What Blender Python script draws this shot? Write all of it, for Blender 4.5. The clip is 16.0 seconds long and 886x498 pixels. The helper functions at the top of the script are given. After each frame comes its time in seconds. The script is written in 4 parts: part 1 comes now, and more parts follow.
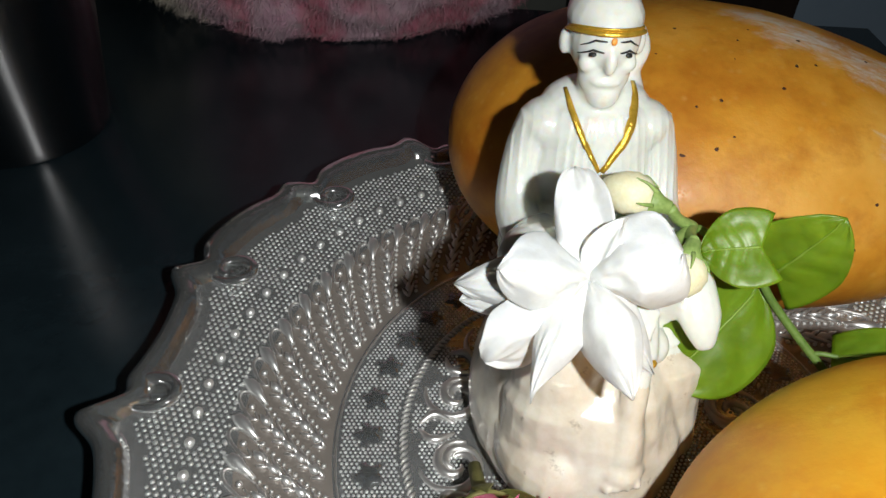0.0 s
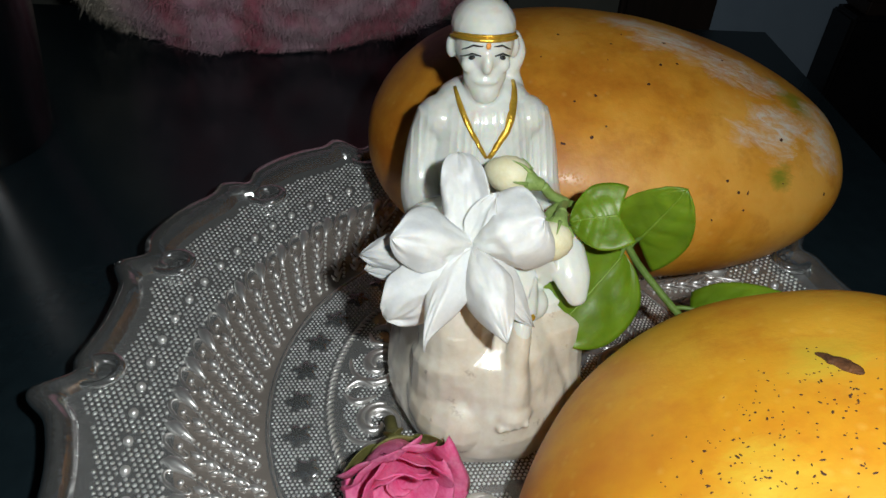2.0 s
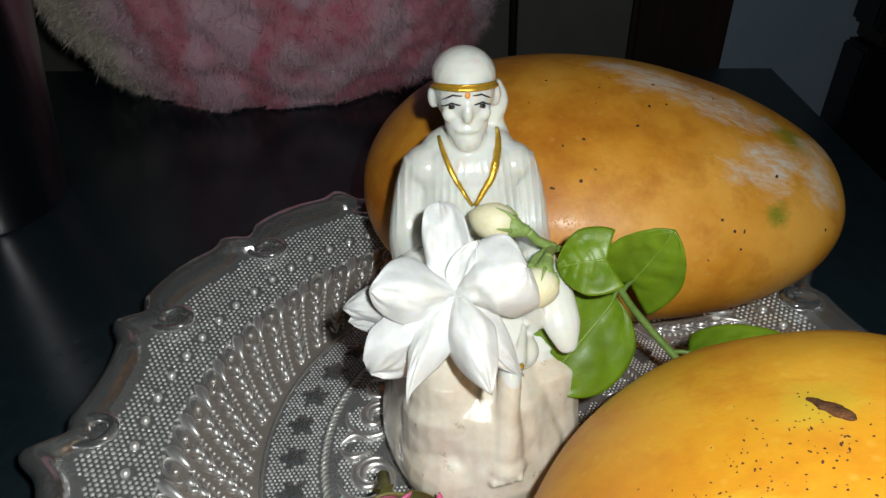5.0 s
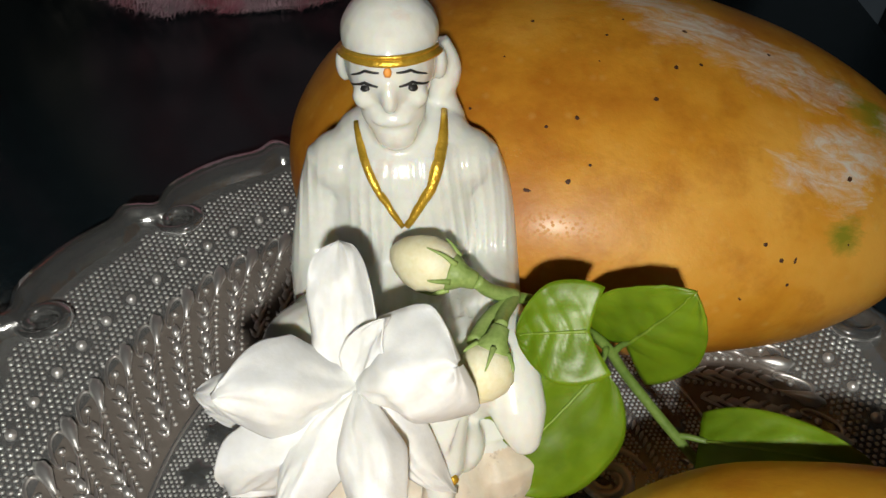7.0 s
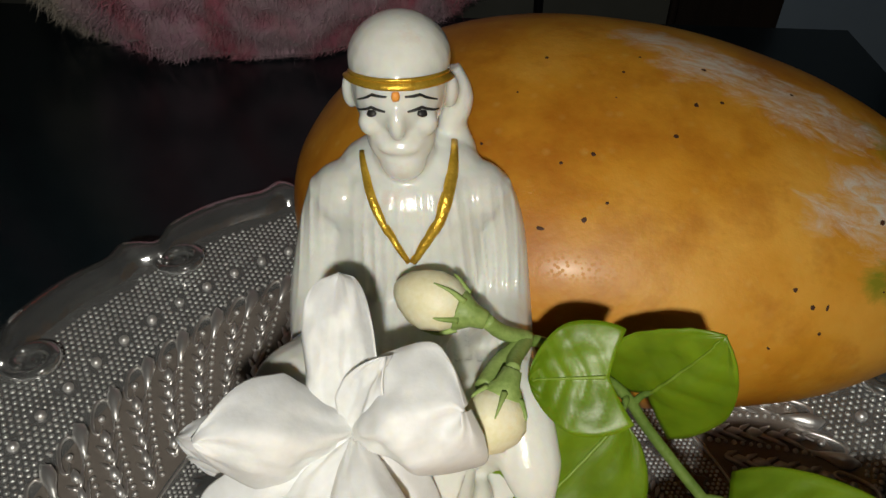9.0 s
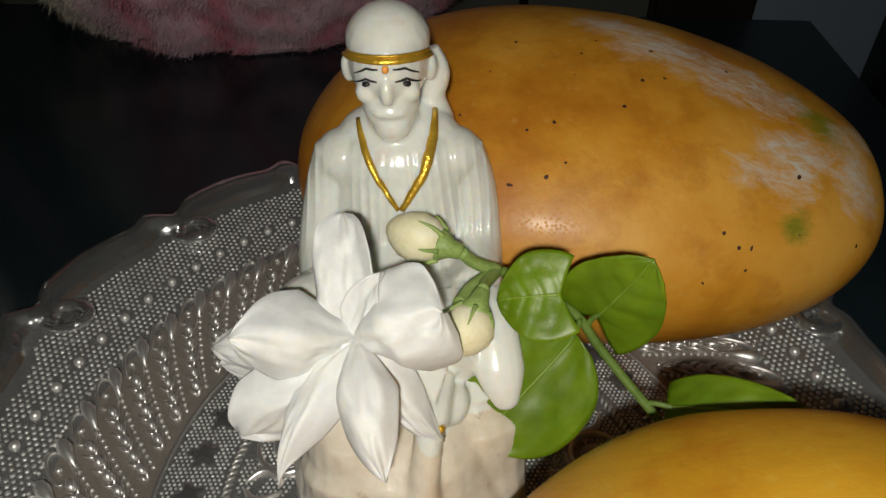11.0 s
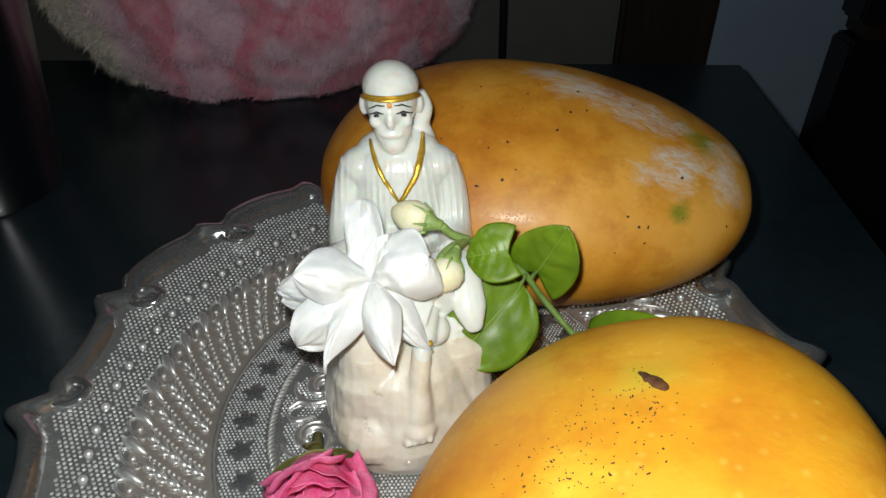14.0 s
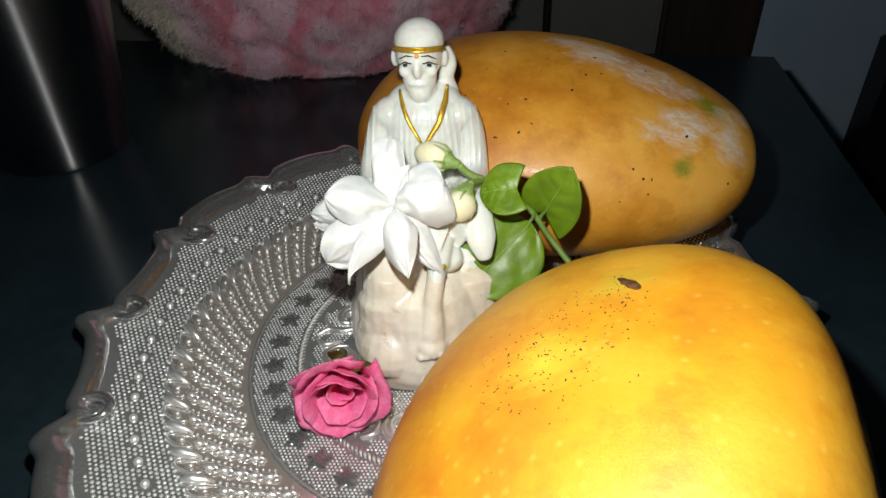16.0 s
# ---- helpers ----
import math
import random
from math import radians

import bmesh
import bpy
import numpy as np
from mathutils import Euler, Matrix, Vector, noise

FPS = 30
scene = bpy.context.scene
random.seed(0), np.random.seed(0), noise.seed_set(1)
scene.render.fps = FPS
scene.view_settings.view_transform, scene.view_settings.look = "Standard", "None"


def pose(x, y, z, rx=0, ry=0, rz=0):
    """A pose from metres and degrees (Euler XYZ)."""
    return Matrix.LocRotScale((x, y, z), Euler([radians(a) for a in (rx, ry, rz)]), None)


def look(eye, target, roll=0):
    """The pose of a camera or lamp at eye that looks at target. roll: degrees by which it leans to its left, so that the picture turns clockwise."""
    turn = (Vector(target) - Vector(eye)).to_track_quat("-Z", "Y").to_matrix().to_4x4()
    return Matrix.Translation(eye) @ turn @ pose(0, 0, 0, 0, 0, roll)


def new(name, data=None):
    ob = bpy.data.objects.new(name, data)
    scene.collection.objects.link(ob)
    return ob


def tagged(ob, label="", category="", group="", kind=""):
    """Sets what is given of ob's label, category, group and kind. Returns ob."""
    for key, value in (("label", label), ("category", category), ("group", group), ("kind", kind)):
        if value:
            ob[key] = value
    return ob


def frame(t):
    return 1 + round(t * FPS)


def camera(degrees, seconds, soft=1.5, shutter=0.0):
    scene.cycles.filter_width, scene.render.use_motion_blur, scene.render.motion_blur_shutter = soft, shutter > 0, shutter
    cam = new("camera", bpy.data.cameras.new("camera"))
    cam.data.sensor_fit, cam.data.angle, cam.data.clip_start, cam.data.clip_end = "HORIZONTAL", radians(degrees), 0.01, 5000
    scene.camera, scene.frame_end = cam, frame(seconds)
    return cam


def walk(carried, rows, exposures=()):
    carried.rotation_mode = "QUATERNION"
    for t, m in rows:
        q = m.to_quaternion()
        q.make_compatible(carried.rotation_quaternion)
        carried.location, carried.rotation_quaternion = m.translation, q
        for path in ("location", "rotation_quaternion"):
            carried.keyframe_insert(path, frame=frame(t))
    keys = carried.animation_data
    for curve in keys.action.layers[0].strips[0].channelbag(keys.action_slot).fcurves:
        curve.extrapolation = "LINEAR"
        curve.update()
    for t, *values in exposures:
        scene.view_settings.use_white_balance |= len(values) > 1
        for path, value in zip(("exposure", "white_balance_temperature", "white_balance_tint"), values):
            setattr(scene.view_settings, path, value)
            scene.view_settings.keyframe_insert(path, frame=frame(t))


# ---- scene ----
cam = camera(66.0, 16.0)
PATH = [
    (0, (0.0, 0.014, 0.14), (0.033, 1.545, -1.147), 1.8),
    (0.5, (0.0, 0.011, 0.14), (0.064, 1.522, -1.168), 2.0),
    (1, (0.003, 0.005, 0.14), (0.097, 1.513, -1.171), 2.1),
    (1.5, (0.011, -0.002, 0.14), (0.121, 1.51, -1.165), 1.9),
    (2, (0.011, -0.007, 0.148), (0.16, 1.539, -1.112), 2.4),
    (2.5, (0.011, -0.011, 0.15), (0.136, 1.536, -1.112), 1.2),
    (3, (0.01, -0.011, 0.152), (0.117, 1.543, -1.103), 0.9),
    (3.5, (0.011, -0.013, 0.151), (0.138, 1.555, -1.084), 0.8),
    (4, (0.014, -0.01, 0.149), (0.159, 1.596, -1.034), 1.0),
    (4.5, (0.02, -0.006, 0.146), (0.161, 1.606, -1.03), 0.5),
    (4.7, (0.019, -0.008, 0.148), (0.12, 1.633, -0.991), -0.7),
    (6.8, (0.039, 0.045, 0.145), (0.058, 1.455, -1.273), -1.5),
    (7, (0.039, 0.049, 0.139), (0.054, 1.465, -1.273), -0.6),
    (7.5, (0.041, 0.053, 0.134), (0.041, 1.501, -1.245), -0.0),
    (8, (0.041, 0.055, 0.131), (0.006, 1.544, -1.205), -0.7),
    (8.5, (0.039, 0.051, 0.133), (0.027, 1.573, -1.165), 0.0),
    (8.7, (0.039, 0.052, 0.132), (0.029, 1.576, -1.163), -0.1),
    (10.8, (0.039, 0.035, 0.138), (0.047, 1.588, -1.122), -0.4),
    (11, (0.041, 0.03, 0.139), (0.049, 1.555, -1.155), -0.6),
    (11.5, (0.04, 0.023, 0.145), (0.044, 1.575, -1.116), -1.0),
    (12, (0.042, 0.021, 0.142), (0.074, 1.565, -1.129), 0.0),
    (12.5, (0.043, 0.008, 0.144), (0.069, 1.558, -1.121), -0.4),
    (13, (0.042, -0.001, 0.153), (0.107, 1.576, -1.075), -0.3),
    (13.5, (0.042, -0.012, 0.157), (0.071, 1.578, -1.056), -1.2),
    (14, (0.042, -0.023, 0.162), (0.073, 1.578, -1.036), -1.1),
    (14.5, (0.039, -0.036, 0.17), (0.052, 1.587, -0.999), -1.5),
    (15, (0.038, -0.04, 0.173), (0.011, 1.606, -0.964), -2.1),
    (15.5, (0.044, -0.052, 0.165), (-0.037, 1.577, -0.992), -2.0),
    (16, (0.05, -0.051, 0.158), (-0.052, 1.562, -1.02), -1.6),
]
walk(cam, [(t, look(eye, target, roll)) for t, eye, target, roll in PATH],
     [(0, 0.1, 6400, 7), (1, -0.12, 6300, 7), (2, -0.38, 6250, 5), (3.5, -0.15, 6250, 3), (4.7, -0.15, 6300, 5), (7, -0.2, 6950, 8), (8.5, -0.48, 7100, 8),
      (11, -0.56, 7100, 8), (12.5, -0.38, 6800, 6), (14.5, 0.1, 6300, 5), (15, 0.3, 6300, 5), (16, 0.0, 6500, 6)])

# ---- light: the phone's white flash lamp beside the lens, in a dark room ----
world = bpy.data.worlds.new("dark_room")
scene.world = world
world.use_nodes = True
world.node_tree.nodes["Background"].inputs[0].default_value = (0.5, 0.6, 0.8, 1)
world.node_tree.nodes["Background"].inputs[1].default_value = 0.0003
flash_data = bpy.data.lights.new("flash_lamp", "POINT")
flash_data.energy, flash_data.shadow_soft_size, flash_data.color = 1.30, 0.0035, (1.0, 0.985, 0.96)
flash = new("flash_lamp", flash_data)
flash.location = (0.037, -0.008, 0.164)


# ---- materials ----
def nodes_of(name):
    m = bpy.data.materials.new(name)
    m.use_nodes = True
    nt = m.node_tree
    return m, nt, nt.nodes["Principled BSDF"]


def add_node(nt, kind, **values):
    n = nt.nodes.new(kind)
    for k, v in values.items():
        n.inputs[k.replace("_", " ")].default_value = v
    return n


def coords(nt):
    return nt.nodes.new("ShaderNodeTexCoord").outputs["Object"]


def ramp(nt, fac, stops):
    r = nt.nodes.new("ShaderNodeValToRGB")
    els = r.color_ramp.elements
    while len(els) < len(stops):
        els.new(0.5)
    for e, (p, c) in zip(els, stops):
        e.position, e.color = p, (*c, 1) if len(c) == 3 else c
    nt.links.new(fac, r.inputs[0])
    return r.outputs[0]


def mix(nt, fac, a, b):
    n = nt.nodes.new("ShaderNodeMix")
    n.data_type = "RGBA"
    for sock, v in ((n.inputs[0], fac), (n.inputs[6], a), (n.inputs[7], b)):
        if isinstance(v, (int, float)):
            sock.default_value = v
        elif isinstance(v, tuple):
            sock.default_value = (*v, 1)
        else:
            nt.links.new(v, sock)
    return n.outputs[2]


def noise_of(nt, scale, detail=4.0, rough=0.55, distort=0.0, stretch=None):
    n = add_node(nt, "ShaderNodeTexNoise", Scale=scale, Detail=detail, Roughness=rough, Distortion=distort)
    src = coords(nt)
    if stretch:
        mp = nt.nodes.new("ShaderNodeMapping")
        mp.inputs["Scale"].default_value = stretch
        nt.links.new(src, mp.inputs[0])
        src = mp.outputs[0]
    nt.links.new(src, n.inputs["Vector"])
    return n.outputs[0]


def bumped(nt, bsdf, height, strength, distance):
    b = nt.nodes.new("ShaderNodeBump")
    b.inputs["Strength"].default_value, b.inputs["Distance"].default_value = strength, distance
    nt.links.new(height, b.inputs["Height"])
    nt.links.new(b.outputs[0], bsdf.inputs["Normal"])


def surface(name, dark, light, scale, rough=0.5, metal=0.0, bump=0.0, bump_scale=None, sss=0.0, coat=0.0, trans=0.0, rough_var=0.0, stretch=None):
    """A two-tone noisy surface with fine relief."""
    m, nt, b = nodes_of(name)
    big = noise_of(nt, scale, stretch=stretch)
    fine = noise_of(nt, scale * 7, 3, stretch=stretch)
    f = nt.nodes.new("ShaderNodeMath")
    f.operation = "MULTIPLY_ADD"
    f.inputs[1].default_value, f.inputs[2].default_value = 0.35, 0.0
    nt.links.new(fine, f.inputs[0])
    g = nt.nodes.new("ShaderNodeMath")
    g.operation = "MULTIPLY_ADD"
    g.inputs[1].default_value = 0.65
    nt.links.new(big, g.inputs[0])
    nt.links.new(f.outputs[0], g.inputs[2])
    nt.links.new(ramp(nt, g.outputs[0], [(0.35, dark), (0.65, light)]), b.inputs["Base Color"])
    b.inputs["Roughness"].default_value, b.inputs["Metallic"].default_value = rough, metal
    b.inputs["Subsurface Weight"].default_value = sss
    b.inputs["Subsurface Radius"].default_value = (1.0, 0.7, 0.45)
    b.inputs["Subsurface Scale"].default_value = 0.002
    b.inputs["Coat Weight"].default_value, b.inputs["Coat Roughness"].default_value = coat, 0.08
    b.inputs["Transmission Weight"].default_value = trans
    if rough_var:
        rr = nt.nodes.new("ShaderNodeMapRange")
        rr.inputs[3].default_value, rr.inputs[4].default_value = rough - rough_var, rough + rough_var
        nt.links.new(big, rr.inputs[0])
        nt.links.new(rr.outputs[0], b.inputs["Roughness"])
    if bump:
        bumped(nt, b, noise_of(nt, bump_scale or scale * 5, 4, stretch=stretch), bump, 0.001)
    return m


MARBLE = surface("polished_resin_marble", (0.71, 0.725, 0.67), (0.82, 0.845, 0.80), 60, rough=0.26, bump=0.15, bump_scale=300, sss=0.5, coat=0.7)
ROCK = surface("tan_resin_rock", (0.66, 0.57, 0.44), (0.86, 0.82, 0.72), 45, rough=0.30, bump=0.20, bump_scale=240, sss=0.3, coat=1.0)
GOLD = surface("gold_paint", (0.62, 0.36, 0.03), (0.85, 0.55, 0.08), 500, rough=0.28, metal=0.65, bump=0.25, bump_scale=1200)
DARK_PAINT = surface("black_paint", (0.012, 0.012, 0.012), (0.03, 0.03, 0.03), 400, rough=0.5)
SAFFRON = surface("orange_paint", (0.8, 0.25, 0.03), (0.85, 0.38, 0.08), 500, rough=0.5)
PETAL = surface("jasmine_petal", (0.74, 0.74, 0.71), (0.84, 0.84, 0.82), 120, rough=0.55, bump=0.12, bump_scale=500, sss=0.3)
BUD = surface("cream_bud", (0.74, 0.69, 0.42), (0.84, 0.82, 0.63), 200, rough=0.5, bump=0.2, bump_scale=500, sss=0.2)
GREEN = surface("green_stem", (0.19, 0.29, 0.07), (0.33, 0.45, 0.14), 200, rough=0.5, bump=0.2)
VEIN = surface("leaf_vein", (0.17, 0.28, 0.02), (0.23, 0.35, 0.05), 200, rough=0.5, bump=0.2)
STEM = surface("dark_green_stem", (0.10, 0.18, 0.03), (0.18, 0.28, 0.06), 200, rough=0.5, bump=0.2)
ROSE = surface("rose_petal", (0.76, 0.06, 0.23), (0.88, 0.24, 0.44), 160, rough=0.6, bump=0.25, bump_scale=700, sss=0.2)
SEPAL = surface("dry_sepal", (0.10, 0.12, 0.02), (0.22, 0.20, 0.07), 250, rough=0.6, bump=0.3)
BARK_DARK = surface("dark_brown_marks", (0.035, 0.012, 0.006), (0.09, 0.035, 0.015), 900, rough=0.7)
BARK = surface("dry_brown_scar", (0.035, 0.013, 0.005), (0.16, 0.06, 0.015), 500, rough=0.7, bump=0.5)
TABLE = surface("dark_grey_laminate", (0.010, 0.018, 0.023), (0.016, 0.028, 0.035), 25, rough=0.20, bump=0.04, bump_scale=900, rough_var=0.05)
STEEL = surface("brushed_steel", (0.30, 0.30, 0.31), (0.40, 0.40, 0.41), 40, rough=0.25, metal=1.0, bump=0.02, bump_scale=300, stretch=(1, 1, 0.05))
for n in [STEEL.node_tree.nodes["Principled BSDF"]]:
    n.inputs["Anisotropic"].default_value, n.inputs["Anisotropic Rotation"].default_value = 1.0, 0.25
RED = surface("red_plastic", (0.45, 0.03, 0.015), (0.60, 0.05, 0.025), 60, rough=0.3)
RIBBON = surface("pink_ribbon", (0.5, 0.10, 0.16), (0.6, 0.16, 0.22), 100, rough=0.6)
WALL = surface("grey_blue_wall", (0.34, 0.45, 0.58), (0.40, 0.52, 0.65), 6, rough=0.8, bump=0.2, bump_scale=80)
PANEL = surface("grey_green_panel", (0.11, 0.118, 0.10), (0.15, 0.155, 0.138), 6, rough=0.6, bump=0.1, bump_scale=60)
POST = surface("dark_brown_wood", (0.020, 0.013, 0.010), (0.045, 0.028, 0.02), 20, rough=0.5, bump=0.2, stretch=(1, 1, 0.1))
BLACK = surface("black_lacquer", (0.008, 0.008, 0.009), (0.016, 0.016, 0.018), 20, rough=0.35)
FLOOR = surface("dull_floor", (0.10, 0.10, 0.10), (0.16, 0.155, 0.15), 8, rough=0.6)
PLASTER = surface("room_plaster", (0.30, 0.33, 0.36), (0.36, 0.39, 0.42), 5, rough=0.85)


def glass(name, tint, trans, rough, silver=0.0, ior=1.52):
    m, nt, b = nodes_of(name)
    v = noise_of(nt, 40, 3)
    nt.links.new(ramp(nt, v, [(0.3, tuple(c * 0.85 for c in tint)), (0.7, tint)]), b.inputs["Base Color"])
    b.inputs["Roughness"].default_value, b.inputs["IOR"].default_value = rough, ior
    b.inputs["Transmission Weight"].default_value = trans
    b.inputs["Metallic"].default_value = silver
    b.inputs["Coat Weight"].default_value, b.inputs["Coat Roughness"].default_value = 0.6, 0.12
    bumped(nt, b, noise_of(nt, 260, 4), 0.32, 0.0008)
    return m


GLASS = glass("pressed_glass", (0.62, 0.63, 0.63), 0.77, 0.12, 0.04)
# the band's brown tint paints the mango's reflection into clear glass
GLASS_BAND = glass("fluted_glass_warm_reflection", (0.62, 0.55, 0.49), 0.62, 0.15, 0.05)
GLASS_RIB = glass("ribbed_glass", (0.92, 0.90, 0.88), 0.25, 0.34, 0.8, 1.8)
GLASS_CLEAR = glass("polished_glass", (0.60, 0.62, 0.62), 0.86, 0.12, 0.22)
GLASS_PEARL = glass("glass_pearls", (0.97, 0.97, 0.96), 0.0, 0.42, 0.85)
GLASS_DOT = glass("cut_glass_points", (0.88, 0.90, 0.90), 0.0, 0.37, 0.95, 1.8)


def leaf_material():
    m, nt, b = nodes_of("glossy_leaf")
    n = noise_of(nt, 120, 4)
    nt.links.new(ramp(nt, n, [(0.3, (0.090, 0.165, 0.004)), (0.7, (0.165, 0.275, 0.010))]), b.inputs["Base Color"])
    b.inputs["Roughness"].default_value = 0.42
    b.inputs["Subsurface Weight"].default_value, b.inputs["Subsurface Scale"].default_value = 0.15, 0.001
    bumped(nt, b, noise_of(nt, 350, 4), 0.15, 0.0006)
    return m


LEAF = leaf_material()


def fruit_skin(name, tones, bloom, green, bloom_at, green_at):
    """Ripe mango skin: broad colour patches, pale pores, dried sap and greenish spots."""
    m, nt, b = nodes_of(name)
    big = noise_of(nt, 24, 5, 0.6)
    col = ramp(nt, big, [(0.32, tones[0]), (0.50, tones[1]), (0.66, tones[2])])
    pores = add_node(nt, "ShaderNodeTexVoronoi", Scale=260)
    nt.links.new(coords(nt), pores.inputs["Vector"])
    col = mix(nt, ramp(nt, pores.outputs["Distance"], [(0.05, (0.24, 0.24, 0.24)), (0.25, (0, 0, 0))]), col, bloom)
    blot = noise_of(nt, 70, 5, 0.65)
    col = mix(nt, ramp(nt, blot, [(0.50, (0, 0, 0)), (0.75, (0.8, 0.8, 0.8))]), col, tones[0])

    def near(place, radius, ragged, lo, hi):
        sub = nt.nodes.new("ShaderNodeVectorMath")
        sub.operation = "DISTANCE"
        nt.links.new(coords(nt), sub.inputs[0])
        sub.inputs[1].default_value = place
        a = nt.nodes.new("ShaderNodeMath")
        a.operation = "MULTIPLY_ADD"
        a.inputs[1].default_value, a.inputs[2].default_value = 1 / radius, -0.5
        nt.links.new(sub.outputs["Value"], a.inputs[0])
        c = nt.nodes.new("ShaderNodeMath")
        c.operation = "ADD"
        nt.links.new(a.outputs[0], c.inputs[0])
        wide = nt.nodes.new("ShaderNodeMath")
        wide.operation = "MULTIPLY_ADD"
        wide.inputs[1].default_value, wide.inputs[2].default_value = 2.6, -0.8
        nt.links.new(noise_of(nt, ragged, 7, 0.75, 0.8, stretch=(0.5, 1.3, 1.3)), wide.inputs[0])
        nt.links.new(wide.outputs[0], c.inputs[1])
        return ramp(nt, c.outputs[0], [(lo, (1, 1, 1)), (hi, (0, 0, 0))])

    for place, radius in green_at:
        col = mix(nt, near(place, radius, 90, 0.10, 0.95), col, green)
    flaky = ramp(nt, noise_of(nt, 260, 8, 0.75, 1.2, stretch=(0.45, 1.2, 1.2)), [(0.38, (0.15, 0.15, 0.15)), (0.62, (1, 1, 1))])
    for place, radius in bloom_at:
        f = near(place, radius, 130, 0.28, 0.95)
        half = nt.nodes.new("ShaderNodeMath")
        half.operation = "MULTIPLY"
        nt.links.new(flaky, half.inputs[1])
        nt.links.new(f, half.inputs[0])
        soft = nt.nodes.new("ShaderNodeMath")
        soft.operation = "MULTIPLY"
        soft.inputs[1].default_value = 0.78
        nt.links.new(half.outputs[0], soft.inputs[0])
        col = mix(nt, soft.outputs[0], col, (0.72, 0.69, 0.63))
    nt.links.new(col, b.inputs["Base Color"])
    b.inputs["Roughness"].default_value = 0.50
    b.inputs["Coat Weight"].default_value, b.inputs["Coat Roughness"].default_value = 0.12, 0.22
    wet = nt.nodes.new("ShaderNodeBump")
    wet.inputs["Strength"].default_value, wet.inputs["Distance"].default_value = 0.35, 0.0005
    beads = add_node(nt, "ShaderNodeTexVoronoi", Scale=1300)
    nt.links.new(coords(nt), beads.inputs["Vector"])
    nt.links.new(ramp(nt, beads.outputs["Distance"], [(0.0, (1, 1, 1)), (0.28, (0.55, 0.55, 0.55)), (0.42, (0, 0, 0))]), wet.inputs["Height"])
    nt.links.new(wet.outputs[0], b.inputs["Coat Normal"])
    b.inputs["Subsurface Weight"].default_value, b.inputs["Subsurface Scale"].default_value = 0.12, 0.003
    bumped(nt, b, noise_of(nt, 420, 4), 0.13, 0.0008)
    return m


def stained(material, colour, scale, lo, hi):
    """Scattered dirt spots with edges of their own over a surface."""
    nt = material.node_tree
    b = nt.nodes["Principled BSDF"]
    clean = b.inputs["Base Color"].links[0].from_socket
    spots = ramp(nt, noise_of(nt, scale, 6, 0.7), [(lo, (0, 0, 0)), (hi, (0.75, 0.75, 0.75))])
    nt.links.new(mix(nt, spots, clean, colour), b.inputs["Base Color"])


stained(ROCK, (0.22, 0.15, 0.10), 190, 0.62, 0.74)
stained(MARBLE, (0.74, 0.55, 0.46), 110, 0.60, 0.78)
MANGO_BACK = fruit_skin("ripe_orange_skin", ((0.42, 0.13, 0.006), (0.66, 0.29, 0.025), (0.78, 0.40, 0.065)), (0.74, 0.45, 0.13), (0.27, 0.25, 0.018),
                        [((0.005, 0.013, 0.0335), 0.008), ((0.015, 0.007, 0.034), 0.011), ((0.024, 0.004, 0.033), 0.010), ((0.033, 0.001, 0.031), 0.010), ((0.042, 0.000, 0.028), 0.009),
                         ((0.049, 0.003, 0.026), 0.007), ((0.037, -0.0245, 0.0245), 0.006), ((0.046, -0.019, 0.0225), 0.010), ((0.052, -0.013, 0.022), 0.010), ((0.061, -0.004, 0.018), 0.009),
                         ((0.062, -0.013, 0.014), 0.009), ((0.066, 0.003, 0.014), 0.006)],
                        [((0.0486, -0.0294, 0.0157), 0.005), ((0.056, 0.000, 0.0215), 0.008), ((0.051, 0.004, 0.0255), 0.006)])
MANGO_FRONT = fruit_skin("ripe_yellow_skin", ((0.53, 0.175, 0.009), (0.66, 0.30, 0.013), (0.70, 0.37, 0.030)), (0.86, 0.58, 0.12), (0.66, 0.44, 0.035),
                         [], [((0.013, 0.027, 0.024), 0.008), ((0.001, 0.003, 0.028), 0.010)])


def fur_material():
    m, nt, b = nodes_of("dyed_plush")
    n = noise_of(nt, 7.5, 3, 0.5, 0.5, stretch=(1.5, 1.0, 0.8))
    col = ramp(nt, n, [(0.40, (0.58, 0.38, 0.46)), (0.50, (0.58, 0.34, 0.44)), (0.535, (0.56, 0.14, 0.21)), (0.60, (0.55, 0.17, 0.25)), (0.64, (0.58, 0.38, 0.46))])
    # cream pile on one end of the cushion, ragged where the dye stops
    sep = nt.nodes.new("ShaderNodeSeparateXYZ")
    nt.links.new(coords(nt), sep.inputs[0])
    edge = nt.nodes.new("ShaderNodeMath")
    edge.operation = "MULTIPLY_ADD"
    edge.inputs[1].default_value = 0.09
    nt.links.new(noise_of(nt, 25, 4), edge.inputs[0])
    nt.links.new(sep.outputs[0], edge.inputs[2])
    shift = nt.nodes.new("ShaderNodeMath")
    shift.operation = "ADD"
    shift.inputs[1].default_value = 0.5
    nt.links.new(edge.outputs[0], shift.inputs[0])
    col = mix(nt, ramp(nt, shift.outputs[0], [(0.465, (1, 1, 1)), (0.490, (0, 0, 0))]), col, (0.58, 0.53, 0.42))
    nt.links.new(mix(nt, ramp(nt, noise_of(nt, 150, 3), [(0.35, (0, 0, 0)), (0.65, (0.35, 0.35, 0.35))]), col, (0.62, 0.52, 0.52)), b.inputs["Base Color"])
    b.inputs["Roughness"].default_value = 0.9
    b.inputs["Sheen Weight"].default_value = 0.4
    return m


FUR = fur_material()


